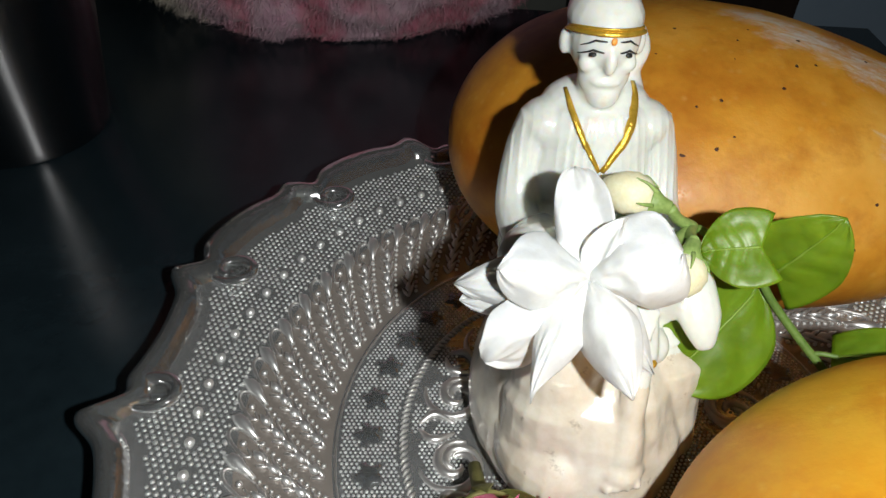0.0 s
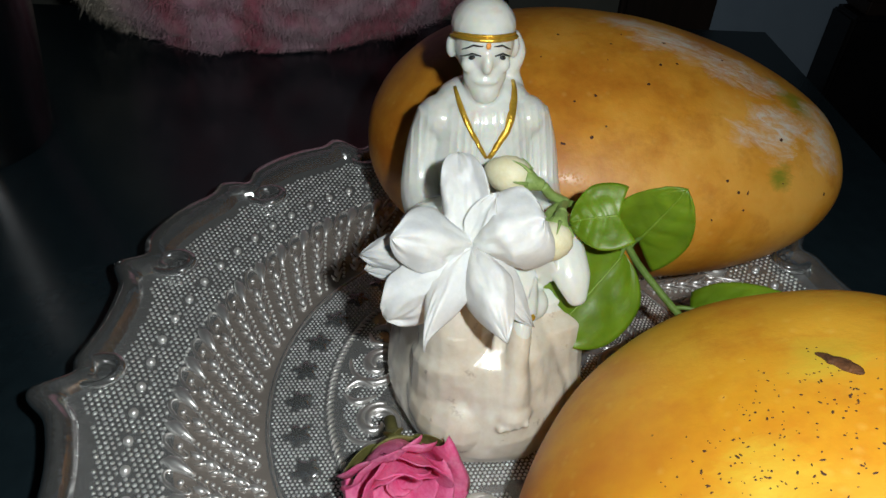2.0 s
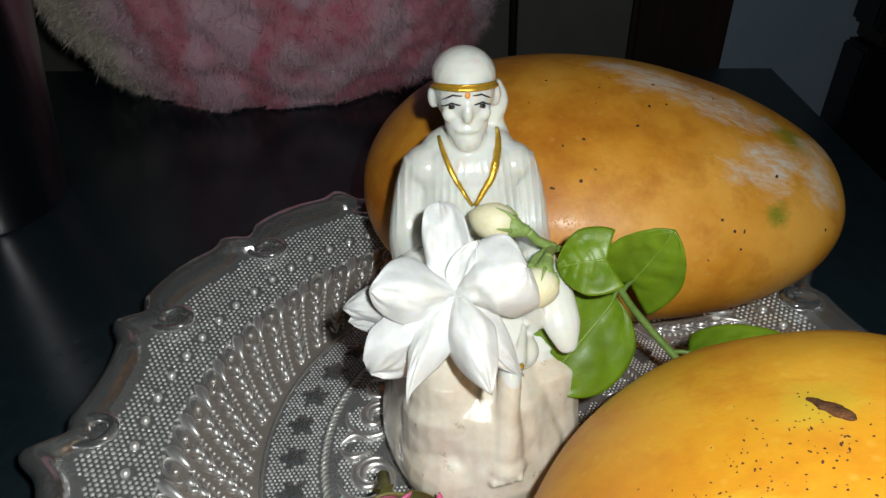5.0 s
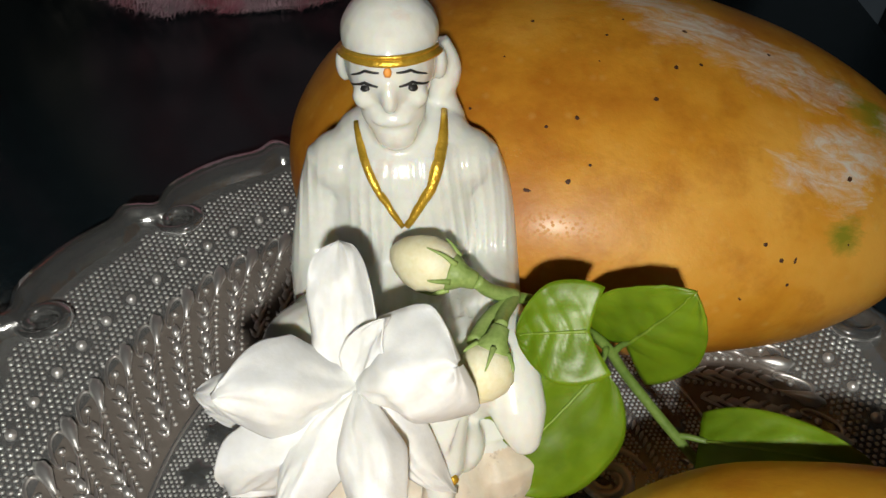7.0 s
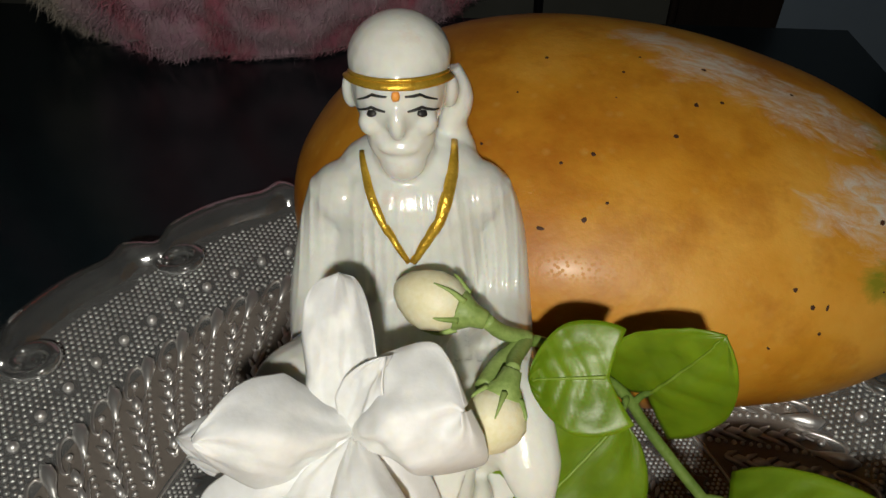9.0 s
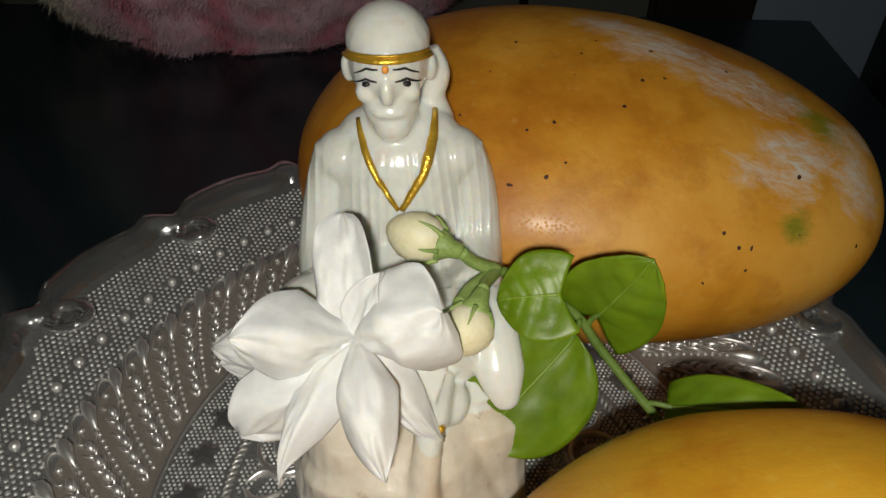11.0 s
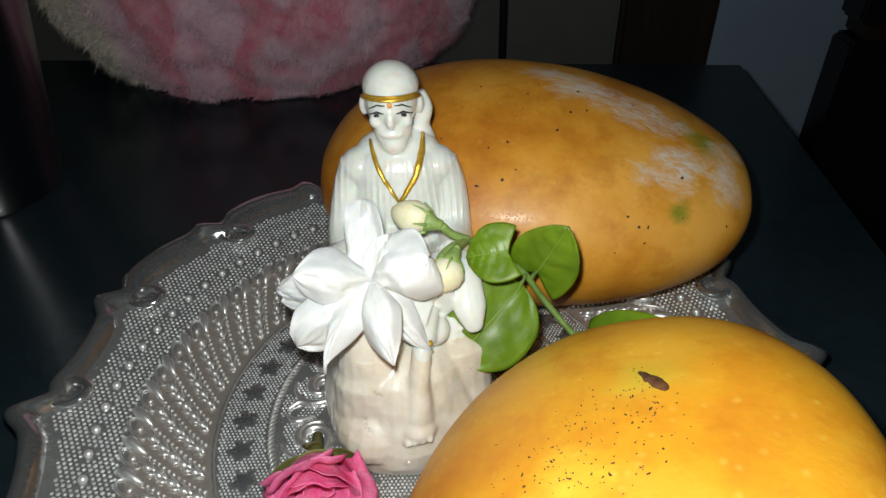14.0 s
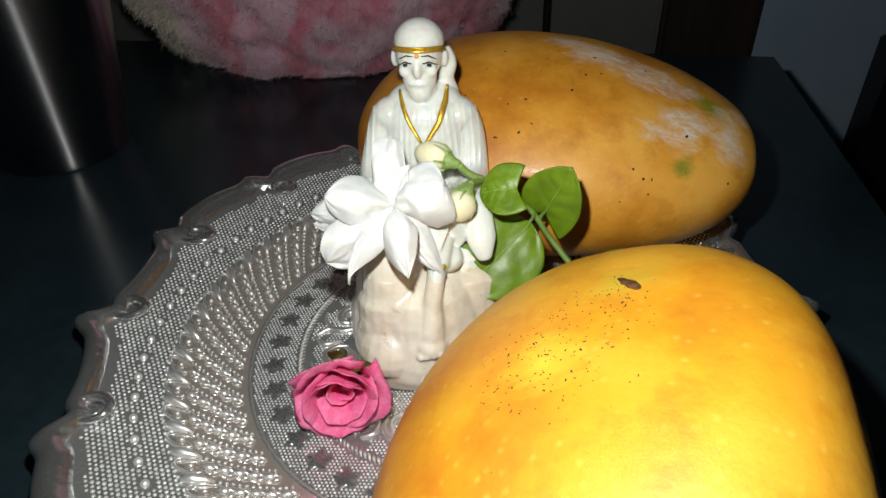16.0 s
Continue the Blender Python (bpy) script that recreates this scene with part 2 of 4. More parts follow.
# ---- building helpers ----
def thing(name, place=(0, 0, 0)):
    ob = new(name)
    ob.location = place
    ob.empty_display_size = 0.01
    return ob


def mesh_of(name, bm, material, smooth=True):
    me = bpy.data.meshes.new(name)
    bm.to_mesh(me)
    bm.free()
    me.materials.append(material)
    me.polygons.foreach_set("use_smooth", [smooth] * len(me.polygons))
    return me


def part(name, bm, material, parent=None, label="", smooth=True):
    ob = new(name, mesh_of(name, bm, material, smooth))
    if parent:
        ob.parent = parent
    if label:
        ob["label"] = label
    return ob


def put(bm, verts, faces):
    vs = [bm.verts.new(v) for v in verts]
    for f in faces:
        try:
            bm.faces.new([vs[i] for i in f])
        except ValueError:
            pass
    return vs


def box(bm, lo, hi, bevel=0.0):
    x0, y0, z0 = lo
    x1, y1, z1 = hi
    vs = put(bm, [(x0, y0, z0), (x1, y0, z0), (x1, y1, z0), (x0, y1, z0), (x0, y0, z1), (x1, y0, z1), (x1, y1, z1), (x0, y1, z1)],
             [(3, 2, 1, 0), (4, 5, 6, 7), (0, 1, 5, 4), (1, 2, 6, 5), (2, 3, 7, 6), (3, 0, 4, 7)])
    if bevel:
        edges = {e for v in vs for e in v.link_edges}
        bmesh.ops.bevel(bm, geom=list(edges), offset=bevel, segments=3, affect="EDGES")
    return bm


def ball(bm, place, radii, turn=None, seg=20, rings=12):
    m = Matrix.Translation(place) @ (turn or Matrix.Identity(4)) @ Matrix.Diagonal((*radii, 1))
    bmesh.ops.create_uvsphere(bm, u_segments=seg, v_segments=rings, radius=1, matrix=m)
    return bm


def tube(bm, points, radii, sides=10, flat=1.0):
    """A capped tube through points; radii per point; flat squeezes it across."""
    pts = [Vector(p) for p in points]
    if isinstance(radii, (int, float)):
        radii = [radii] * len(pts)
    verts, up = [], Vector((0.13, -0.6, 0.8))
    for i, p in enumerate(pts):
        d = (pts[min(i + 1, len(pts) - 1)] - pts[max(i - 1, 0)]).normalized()
        s = d.cross(up).normalized()
        n = s.cross(d).normalized()
        for k in range(sides):
            a = 2 * math.pi * k / sides
            verts.append(p + radii[i] * (math.cos(a) * s + flat * math.sin(a) * n))
    faces = []
    for i in range(len(pts) - 1):
        for k in range(sides):
            a, b = i * sides + k, i * sides + (k + 1) % sides
            faces.append((a, b, b + sides, a + sides))
    last = (len(pts) - 1) * sides
    faces += [tuple(reversed(range(sides))), tuple(range(last, last + sides))]
    put(bm, verts, faces)
    return bm


def curve_points(points, steps=24):
    """A smooth line through points."""
    p = [Vector(q) for q in points]
    p = [2 * p[0] - p[1]] + p + [2 * p[-1] - p[-2]]
    out = []
    for i in range(1, len(p) - 2):
        for k in range(steps):
            t = k / steps
            a, b, c, d = p[i - 1:i + 3]
            out.append(0.5 * (2 * b + (c - a) * t + (2 * a - 5 * b + 4 * c - d) * t * t + (3 * b - a - 3 * c + d) * t ** 3))
    return out + [p[-2]]


def turned(bm, profile, sides=48, close=False):
    """A body of revolution about z from (radius, height) pairs."""
    verts = [(r * math.cos(2 * math.pi * k / sides), r * math.sin(2 * math.pi * k / sides), z) for r, z in profile for k in range(sides)]
    n = len(profile)
    faces = []
    for i in range(n if close else n - 1):
        for k in range(sides):
            a, b = i * sides + k, i * sides + (k + 1) % sides
            c, d = ((i + 1) % n) * sides + (k + 1) % sides, ((i + 1) % n) * sides + k
            faces.append((a, b, c, d))
    put(bm, verts, faces)
    bmesh.ops.remove_doubles(bm, verts=bm.verts, dist=1e-6)
    return bm


def sheet(base, tip, across, width, bulge, cup, outline, thick=0.0005, curl=0.0, ruffle=0.0, crease=0.0, grain=0.0, roll=0.0, nu=12, nv=18, seed=0):
    """A curved petal or leaf with thickness, from base to tip; outline(v) is its half width, 0 to 1, along it."""
    base, tip, across = Vector(base), Vector(tip), Vector(across)
    d = tip - base
    length = d.length
    along = d.normalized()
    across = (across - across.dot(along) * along).normalized()
    up = across.cross(along).normalized()
    top, low = [], []
    for j in range(nv + 1):
        v = j / nv
        w = width * outline(v)
        for i in range(nu + 1):
            u = 2 * i / nu - 1
            h = bulge * 4 * v * (1 - v) * length - cup * width * u * u * outline(v) + crease * width * abs(u) * outline(v) - curl * length * max(0.0, v - 0.7) ** 2 * 6
            h += ruffle * width * (noise.noise(Vector((u * 1.7 + seed * 3.1, v * 3.0, seed))) + 0.5 * noise.noise(Vector((u * 4 + seed, v * 6.0, seed + 5))))
            h += grain * width * noise.noise(Vector((u * 7 + seed, v * 2.2, seed + 9.0)))
            h -= roll * width * max(0.0, (u if seed % 2 else -u) - 0.35) ** 2 * 2.0 * math.sin(math.pi * min(1, v * 1.1))
            p = base + along * (v * length) + across * (u * w) + up * h
            top.append(p)
            low.append(p - up * thick * (1 - 0.6 * abs(u)))
    n = nu + 1
    total = len(top)
    faces = []
    for j in range(nv):
        for i in range(nu):
            a = j * n + i
            faces.append((a, a + 1, a + n + 1, a + n))
            faces.append((total + a, total + a + n, total + a + n + 1, total + a + 1))
    edge = [i for i in range(n)] + [j * n + nu for j in range(1, nv + 1)] + [nv * n + i for i in range(nu - 1, -1, -1)] + [j * n for j in range(nv - 1, 0, -1)]
    for a, b in zip(edge, edge[1:] + edge[:1]):
        faces.append((b, a, total + a, total + b))
    bm = bmesh.new()
    put(bm, top + low, faces)
    bmesh.ops.remove_doubles(bm, verts=bm.verts, dist=2e-5)
    bmesh.ops.recalc_face_normals(bm, faces=bm.faces)
    return bm


# ---- the room and the table ----
def room():
    def slab(name, lo, hi, material):
        return tagged(part(name, box(bmesh.new(), lo, hi), material, smooth=False), kind="structure")
    slab("floor", (-1.6, -1.6, -0.80), (1.6, 0.9, -0.75), FLOOR)
    slab("ceiling", (-1.6, -1.6, 1.75), (1.6, 0.9, 1.80), PLASTER)
    slab("wall_north", (-1.6, 0.60, -0.75), (1.6, 0.70, 1.75), WALL)
    slab("wall_south", (-1.6, -1.7, -0.75), (1.6, -1.6, 1.75), PLASTER)
    slab("wall_west", (-1.7, -1.6, -0.75), (-1.6, 0.60, 1.75), PLASTER)
    slab("wall_east", (1.6, -1.6, -0.75), (1.7, 0.60, 1.75), PLASTER)


room()
panel = part("wall_panel", box(bmesh.new(), (-0.9, 0.575, -0.75), (0.213, 0.597, 1.2), 0.004), PANEL, smooth=False)
tagged(panel, "grey-green flat panel standing against the wall", "panel")
post = part("wooden_post", box(bmesh.new(), (0.2135, 0.570, -0.75), (0.2985, 0.597, 1.2), 0.004), POST, smooth=False)
tagged(post, "dark brown wooden post against the pale wall", "post")
cable = part("cable", tube(bmesh.new(), curve_points([(0.108, 0.571, 0.9), (0.109, 0.571, 0.2), (0.1098, 0.571, 0.0), (0.112, 0.571, -0.3), (0.115, 0.571, -0.746)]), 0.0038), BLACK)
tagged(cable, "black electric cable hanging down the wall panel", "cable")
cabinet = thing("cabinet", (0.746, 0.565, -0.75))
part("lower_box", box(bmesh.new(), (-0.325, -0.006, 0), (0.35, 0.033, 0.690), 0.004), BLACK, cabinet, smooth=False)
part("spacer", box(bmesh.new(), (-0.315, -0.004, 0.6905), (0.34, 0.033, 0.7045), 0.002), POST, cabinet, smooth=False)
part("upper_box", box(bmesh.new(), (-0.325, -0.006, 0.705), (0.35, 0.033, 1.15), 0.004), BLACK, cabinet, smooth=False)
tagged(cabinet, "black lacquered cabinet of two stacked boxes", "cabinet")

table = thing("table", (0.236, 0.374, 0))
table.rotation_euler = (0, 0, radians(-5))
part("tabletop", box(bmesh.new(), (-1.1, -0.95, -0.028), (0, 0, 0), 0.003), TABLE, table, smooth=False)
for lx, ly in ((-1.05, -0.90), (-0.05, -0.90), (-1.05, -0.05), (-0.05, -0.05)):
    part("leg", box(bmesh.new(), (lx - 0.022, ly - 0.022, -0.75), (lx + 0.022, ly + 0.022, -0.0282), 0.003), BLACK, table, smooth=False)
tagged(table, "smooth dark grey table with a slightly glossy top", "table")


# ---- the pressed-glass plate ----
PLATE = Vector((0.040, 0.108, 0.0))
AX, AY = 0.1128, 0.1190
STEP = 22.5


def rim(deg):
    """How far the wavy rim reaches at an angle, as a share of the oval."""
    k = (deg - 160) / STEP
    u = k - math.floor(k)
    lobe = int(math.floor(k)) % 4
    r = 1.0 - 0.045 * math.sin(math.pi * u) ** 0.9 if lobe in (0, 1) else 0.995 + 0.030 * math.sin(math.pi * u)
    off = ((deg - 160 + STEP / 2) % STEP) - STEP / 2
    r += 0.030 * math.exp(-((off - 0.6) / 1.9) ** 2) - 0.022 * math.exp(-((off + 3.0) / 1.6) ** 2)
    return r


def height(s):
    """The plate's upper face over its share of the radius."""
    if s < 0.55:
        return 0.0040
    if s < 0.73:
        f = (s - 0.55) / 0.18
        return 0.0040 + 0.0055 * f * f * (3 - 2 * f)
    return 0.0095 + 0.0070 * (s - 0.73) / 0.27


def on_plate(s, deg, lift=0.0):
    a = radians(deg)
    return Vector((PLATE.x + AX * s * math.cos(a), PLATE.y + AY * s * math.sin(a), height(s) + lift))


plate = thing("serving_plate", (0, 0, 0))
tagged(plate, "clear pressed-glass plate with a scrolled wavy rim on the table", "plate")


def plate_body():
    sides = 720
    rings = [0.02, 0.2, 0.4, 0.55, 0.58, 0.61, 0.64, 0.67, 0.70, 0.73, 0.78, 0.84, 0.90, 0.928]
    verts, faces = [], []
    rows = []
    for s in rings:
        rows.append([on_plate(s * (1 + (rim(360 * k / sides) - 1) * max(0, (s - 0.73) / 0.27)), 360 * k / sides) for k in range(sides)])
    # rolled border, then the underside back to the middle
    border = [(0.934, 0.0010), (0.944, 0.0022), (0.958, 0.0031), (0.972, 0.0032), (0.985, 0.0025), (0.995, 0.0013), (1.0, -0.0004), (0.996, -0.0022), (0.980, -0.0032), (0.94, -0.0034)]
    for s, up in border:
        rows.append([on_plate(s * (1 + (rim(360 * k / sides) - 1) * max(0, (s - 0.73) / 0.27)), 360 * k / sides) + Vector((0, 0, up)) for k in range(sides)])
    for s in (0.84, 0.73, 0.64, 0.55, 0.3, 0.02):
        rows.append([on_plate(s, 360 * k / sides, -0.0034) for k in range(sides)])
    for r in rows:
        verts += r
    n = len(rows)
    for i in range(n):
        for k in range(sides):
            a, b = i * sides + k, i * sides + (k + 1) % sides
            c, d = ((i + 1) % n) * sides + (k + 1) % sides, ((i + 1) % n) * sides + k
            faces.append((a, b, c, d))
    first, last = (len(rings) - 1) * sides, (len(rings) + len(border) - 1) * sides
    for name, chosen, material, label in (("dish", [f for f in faces if not first <= f[0] < last and not 3 * sides <= f[0] < 9 * sides], GLASS, ""),
                                          ("fluted_band", [f for f in faces if 3 * sides <= f[0] < 9 * sides], GLASS_BAND, "sloping fluted glass band"),
                                          ("border", [f for f in faces if first <= f[0] < last], GLASS_CLEAR, "smooth rolled glass border")):
        used = sorted({i for f in chosen for i in f})
        at = {i: k for k, i in enumerate(used)}
        me = bpy.data.meshes.new(name)
        me.from_pydata([tuple(verts[i]) for i in used], [], [tuple(at[i] for i in f) for f in chosen])
        me.materials.append(material)
        me.polygons.foreach_set("use_smooth", [True] * len(me.polygons))
        ob = new(name, me)
        ob.parent = plate
        if label:
            ob["label"] = label


plate_body()


STARS, STAR_RING = 34, 0.478


def star_at(x, y):
    """Whether a floor point lies in one of the smooth star flowers."""
    s, a = math.hypot(x / AX, y / AY), math.degrees(math.atan2(y / AY, x / AX)) % 360
    pitch = 360 / STARS
    k = round(a / pitch)
    w = radians(k * pitch)
    dx, dy = x - AX * STAR_RING * math.cos(w), y - AY * STAR_RING * math.sin(w)
    turn = math.atan2(dy, dx) - w
    return math.hypot(dx, dy) < 0.0032 * (1 + 0.22 * math.cos(5 * turn))


def dots():
    dome = [(0.00056, 0.0), (0.00048, 0.00024), (0.00026, 0.00042)]
    verts, faces = [], []
    rnd = random.Random(8)
    for pitch, inner in ((0.00150, False), (0.00112, True)):
        for j in range(-95, 96):
            for i in range(-90, 91):
                x, y = (i + 0.5 * (j % 2)) * pitch, j * pitch * 0.866
                s = math.hypot(x / AX, y / AY)
                a = math.degrees(math.atan2(y / AY, x / AX)) % 360
                if s > 0.94 or 0.535 < s < 0.752 or inner != (s < 0.6):
                    continue
                if s > 0.745 and s > 0.905 * (1 + (rim(a) - 1) * 0.8):
                    continue
                if 0.80 < s < 0.830 and abs((a + 180 / 76) % (360 / 76) - 180 / 76) < 1.2:
                    continue
                if s < 0.54 and (star_at(x, y) or 0.392 < s < 0.420):
                    continue
                # bare ground between the scrolls of the middle
                if 0.22 < s < 0.392 and abs(noise.noise(Vector((x * 95, y * 95, 2.0)))) < 0.17:
                    continue
                px, py = PLATE.x + x, PLATE.y + y
                z = height(s) - 0.00005
                k2 = rnd.uniform(0.8, 1.12) * (0.74 if inner else 1.0)
                base = len(verts)
                for r, h in dome:
                    for k in range(6):
                        verts.append((px + k2 * r * math.cos(k * math.pi / 3), py + k2 * r * math.sin(k * math.pi / 3), z + h * k2))
                verts.append((px, py, z + 0.00048 * k2))
                for k in range(6):
                    q = (k + 1) % 6
                    faces.append((base + k, base + q, base + 6 + q, base + 6 + k))
                    faces.append((base + 6 + k, base + 6 + q, base + 12 + q, base + 12 + k))
                    faces.append((base + 12 + k, base + 12 + q, base + 18))
    me = bpy.data.meshes.new("stipple")
    me.from_pydata(verts, [], faces)
    me.materials.append(GLASS_DOT)
    me.polygons.foreach_set("use_smooth", [True] * len(me.polygons))
    ob = new("stipple", me)
    ob.parent = plate
    tagged(ob, "fine raised glass points covering the flat areas", kind="stuff")


dots()


def in_band(a, t, w, lift=0.0):
    """A point of the sloping band: t runs inwards aslant, w degrees along it."""
    return on_plate(0.742 - 0.192 * t, a + 15 * max(0.0, t) ** 1.15 + w, lift)


def ribs():
    rnd = random.Random(21)
    for k in range(54):
        a = k * 6.667
        bm = bmesh.new()
        # arched scroll at the outer end and the wheat-ear ridges below it
        arch = curve_points([in_band(a, t, w, 0.0003) for t, w in ((0.30, 1.1), (0.10, 1.2), (-0.01, 2.0), (-0.03, 3.2), (0.03, 4.5), (0.15, 4.9), (0.22, 4.0), (0.17, 3.3))], 4)
        tube(bm, arch, [0.0002 + 0.00025 * math.sin(math.pi * i / (len(arch) - 1)) for i in range(len(arch))], 6)
        for t in (0.40, 0.53, 0.66, 0.79, 0.92):
            for w in (1.0, 5.0):
                line = [in_band(a, t, 3, 0.0003), in_band(a, t - 0.05, 3 + (w - 3) * 0.45, 0.0005), in_band(a, t - 0.13, w, 0.0002)]
                tube(bm, line, [0.0004, 0.00055, 0.0002], 6)
        plain = len(bm.faces)
        # bright tear, beads where the ridges meet, and the beaded seam
        tear = [in_band(a, t, 0.2 + 0.8 * (t + 0.03), 0.0009) for t in (-0.04, 0.03, 0.10, 0.18, 0.28)]
        tube(bm, tear, [0.0003, 0.0014, 0.0017, 0.0010, 0.0002], 10, 0.8)
        ball(bm, in_band(a, 0.13, 3.1, 0.0004), (0.0008, 0.0008, 0.0007), seg=8, rings=6)
        for t in (0.30, 0.43, 0.56, 0.69, 0.82):
            m = rnd.uniform(0.8, 1.15)
            tube(bm, [in_band(a, t + d, 3, 0.0006) for d in (-0.06, -0.025, 0.015, 0.05)], [0.0002 * m, 0.0008 * m, 0.0010 * m, 0.0002], 8)
        for i in range(13):
            m = rnd.uniform(0.8, 1.2)
            ball(bm, in_band(a, 0.26 + 0.055 * i, 0.35, 0.0003), (0.00056 * m, 0.00056 * m, 0.00052), seg=6, rings=5)
        bm.faces.ensure_lookup_table()
        for f in bm.faces[plain:]:
            f.material_index = 1
        part("rib", bm, GLASS_RIB, plate).data.materials.append(GLASS_PEARL)
    bead = mesh_of("pearl", ball(bmesh.new(), (0, 0, 0), (0.0012, 0.0012, 0.0011), seg=12, rings=8), GLASS_PEARL)
    for k in range(76):
        ob = new("pearl", bead)
        ob.parent = plate
        ob.location = on_plate(0.815, 360 / 76 * k, 0.0002)
    seam = bmesh.new()
    for k in range(240):
        ball(seam, on_plate(0.7505, 1.5 * k, 0.0001), (0.00050, 0.00050, 0.00050), seg=6, rings=4)
    tagged(part("beaded_seam", seam, GLASS_PEARL, plate), kind="stuff")
    for k in range(16):
        a = 160 + STEP * k
        # scrolled curl by each cusp of the rim
        bm = bmesh.new()
        c = on_plate(0.905, a - 4.0, 0.0008)
        pts = []
        for i in range(30):
            t = i / 29
            w = radians(a + 40) + t * 2 * math.pi * 1.15
            r = 0.0062 - 0.0028 * t
            pts.append(c + Vector((r * math.cos(w), r * math.sin(w) * 0.8, 0.0004 + 0.0006 * t)))
        tube(bm, pts, [0.0008 + 0.0009 * math.sin(math.pi * i / 29) for i in range(30)], 10)
        part("curl", bm, GLASS_CLEAR, plate)
        bm = bmesh.new()
        ball(bm, c + Vector((0, 0, -0.0006)), (0.0030, 0.0026, 0.0011), seg=16, rings=8)
        part("curl_boss", bm, GLASS_CLEAR, plate)
    for k in range(STARS):
        w = 2 * math.pi * k / STARS
        c = Vector((PLATE.x + AX * STAR_RING * math.cos(w), PLATE.y + AY * STAR_RING * math.sin(w), 0.0))
        bm = bmesh.new()
        vs = []
        for i in range(30):
            q = 2 * math.pi * i / 30
            r = 0.0029 * (1 + 0.22 * math.cos(5 * q))
            vs.append((c.x + r * math.cos(q + w), c.y + r * math.sin(q + w)))
        put(bm, [(x, y, 0.00402) for x, y in vs] + [(c.x + (x - c.x) * 0.6, c.y + (y - c.y) * 0.6, 0.0046) for x, y in vs] + [(c.x, c.y, 0.0043)],
            [(i, (i + 1) % 30, 30 + (i + 1) % 30, 30 + i) for i in range(30)] + [(30 + i, 30 + (i + 1) % 30, 60) for i in range(30)])
        part("star", bm, GLASS_CLEAR, plate)
    for k in range(12):
        a = 30 * k + 12
        bm = bmesh.new()
        c = on_plate(0.305, a)
        for turn, size in ((0, 0.0085), (2.2, 0.0062), (-2.2, 0.0062)):
            pts = []
            for i in range(26):
                t = i / 25
                w = radians(a) + turn + t * 4.8
                r = size * (1 - 0.8 * t)
                pts.append(c + Vector((r * math.cos(w), r * math.sin(w), 0.0002)))
            tube(bm, pts, [0.0004 + 0.0008 * math.sin(math.pi * i / 25) for i in range(26)], 8)
        for side in (-1, 1):
            pts = curve_points([on_plate(0.30, a + side * 13, 0.0002), on_plate(0.345, a + side * 10, 0.0004), on_plate(0.375, a + side * 14, 0.0002)], 6)
            tube(bm, pts, [0.0003 + 0.0007 * math.sin(math.pi * i / (len(pts) - 1)) for i in range(len(pts))], 8)
        part("scroll", bm, GLASS_RIB, plate)
    # twisted cord between the star ring and the scrolls, and the edge of the band
    bm = bmesh.new()
    for k in range(200):
        w = 1.8 * k
        tube(bm, [on_plate(0.398, w, 0.0001), on_plate(0.406, w + 1.0, 0.0006), on_plate(0.414, w + 2.0, 0.0001)], [0.0002, 0.0005, 0.0002], 6)
    tagged(part("twisted_cord", bm, GLASS_RIB, plate), kind="stuff")
    ring = [on_plate(0.543, 3 * k, 0.0002) for k in range(121)]
    part("ring_line", tube(bmesh.new(), ring, 0.0003, 6), GLASS_RIB, plate)


ribs()


# ---- the mangoes ----
def mango(name, place, semi, turn, skin, taper, label, dents=(), squat=0.0, slope=0.0):
    bm = bmesh.new()
    bmesh.ops.create_icosphere(bm, subdivisions=6, radius=1)
    for v in bm.verts:
        x, y, z = v.co
        k = 1 - taper * x
        if x > 0:
            k *= (1 - x ** 2.5) ** 0.4 / max(0.02, (1 - x * x)) ** 0.5 if x < 0.998 else 1.0
        n = 0.012 * noise.noise(v.co * 1.4 + Vector((3, 1, 2))) + 0.004 * noise.noise(v.co * 4)
        p = Vector((x * semi[0] * (1 - squat * max(0.0, -x)), y * semi[1] * k, z * semi[2] * k)) * (1 + n)
        if x > 0.1 and z > 0:
            p.z *= 1 - slope * (x - 0.1) ** 1.3
        for d, r, deep in dents:
            q = (p - Vector(d)).length / r
            if q < 2.5:
                p -= p.normalized() * deep * math.exp(-q * q)
        v.co = p
    ob = part(name, bm, skin)
    ob.matrix_basis = Matrix.Translation(place) @ turn
    return tagged(ob, label, "mango", "mangoes on the plate")


back_turn = pose(0, 0, 0, 7.4, -1.3, -13.9)
mango_back = mango("mango", (0.0736, 0.1785, 0.0406), (0.0730, 0.0497, 0.0349), back_turn, MANGO_BACK, 0.13,
                   "large orange ripe mango with dried white sap and a greenish end", (), 0.045, 0.28)
front_turn = Matrix.Rotation(radians(-14.7), 4, "Z") @ Matrix.Rotation(radians(-27.7), 4, "Y") @ Matrix.Rotation(radians(2.5), 4, "X")
front_place = Vector((0.074, 0.038, 0.0386))
scar_local = (Matrix.Translation(front_place) @ front_turn).inverted() @ Vector((0.084, 0.067, 0.063))
mango_front = mango("mango", front_place, (0.0497, 0.0613, 0.0278), front_turn, MANGO_FRONT, 0.0,
                    "bright yellow ripe mango with black specks and a stem scar", [(scar_local, 0.006, 0.0016), (Vector((0.0282, 0.0136, 0.0221)), 0.010, 0.0016), (Vector((0.0019, -0.0002, 0.0278)), 0.004, 0.0006)])


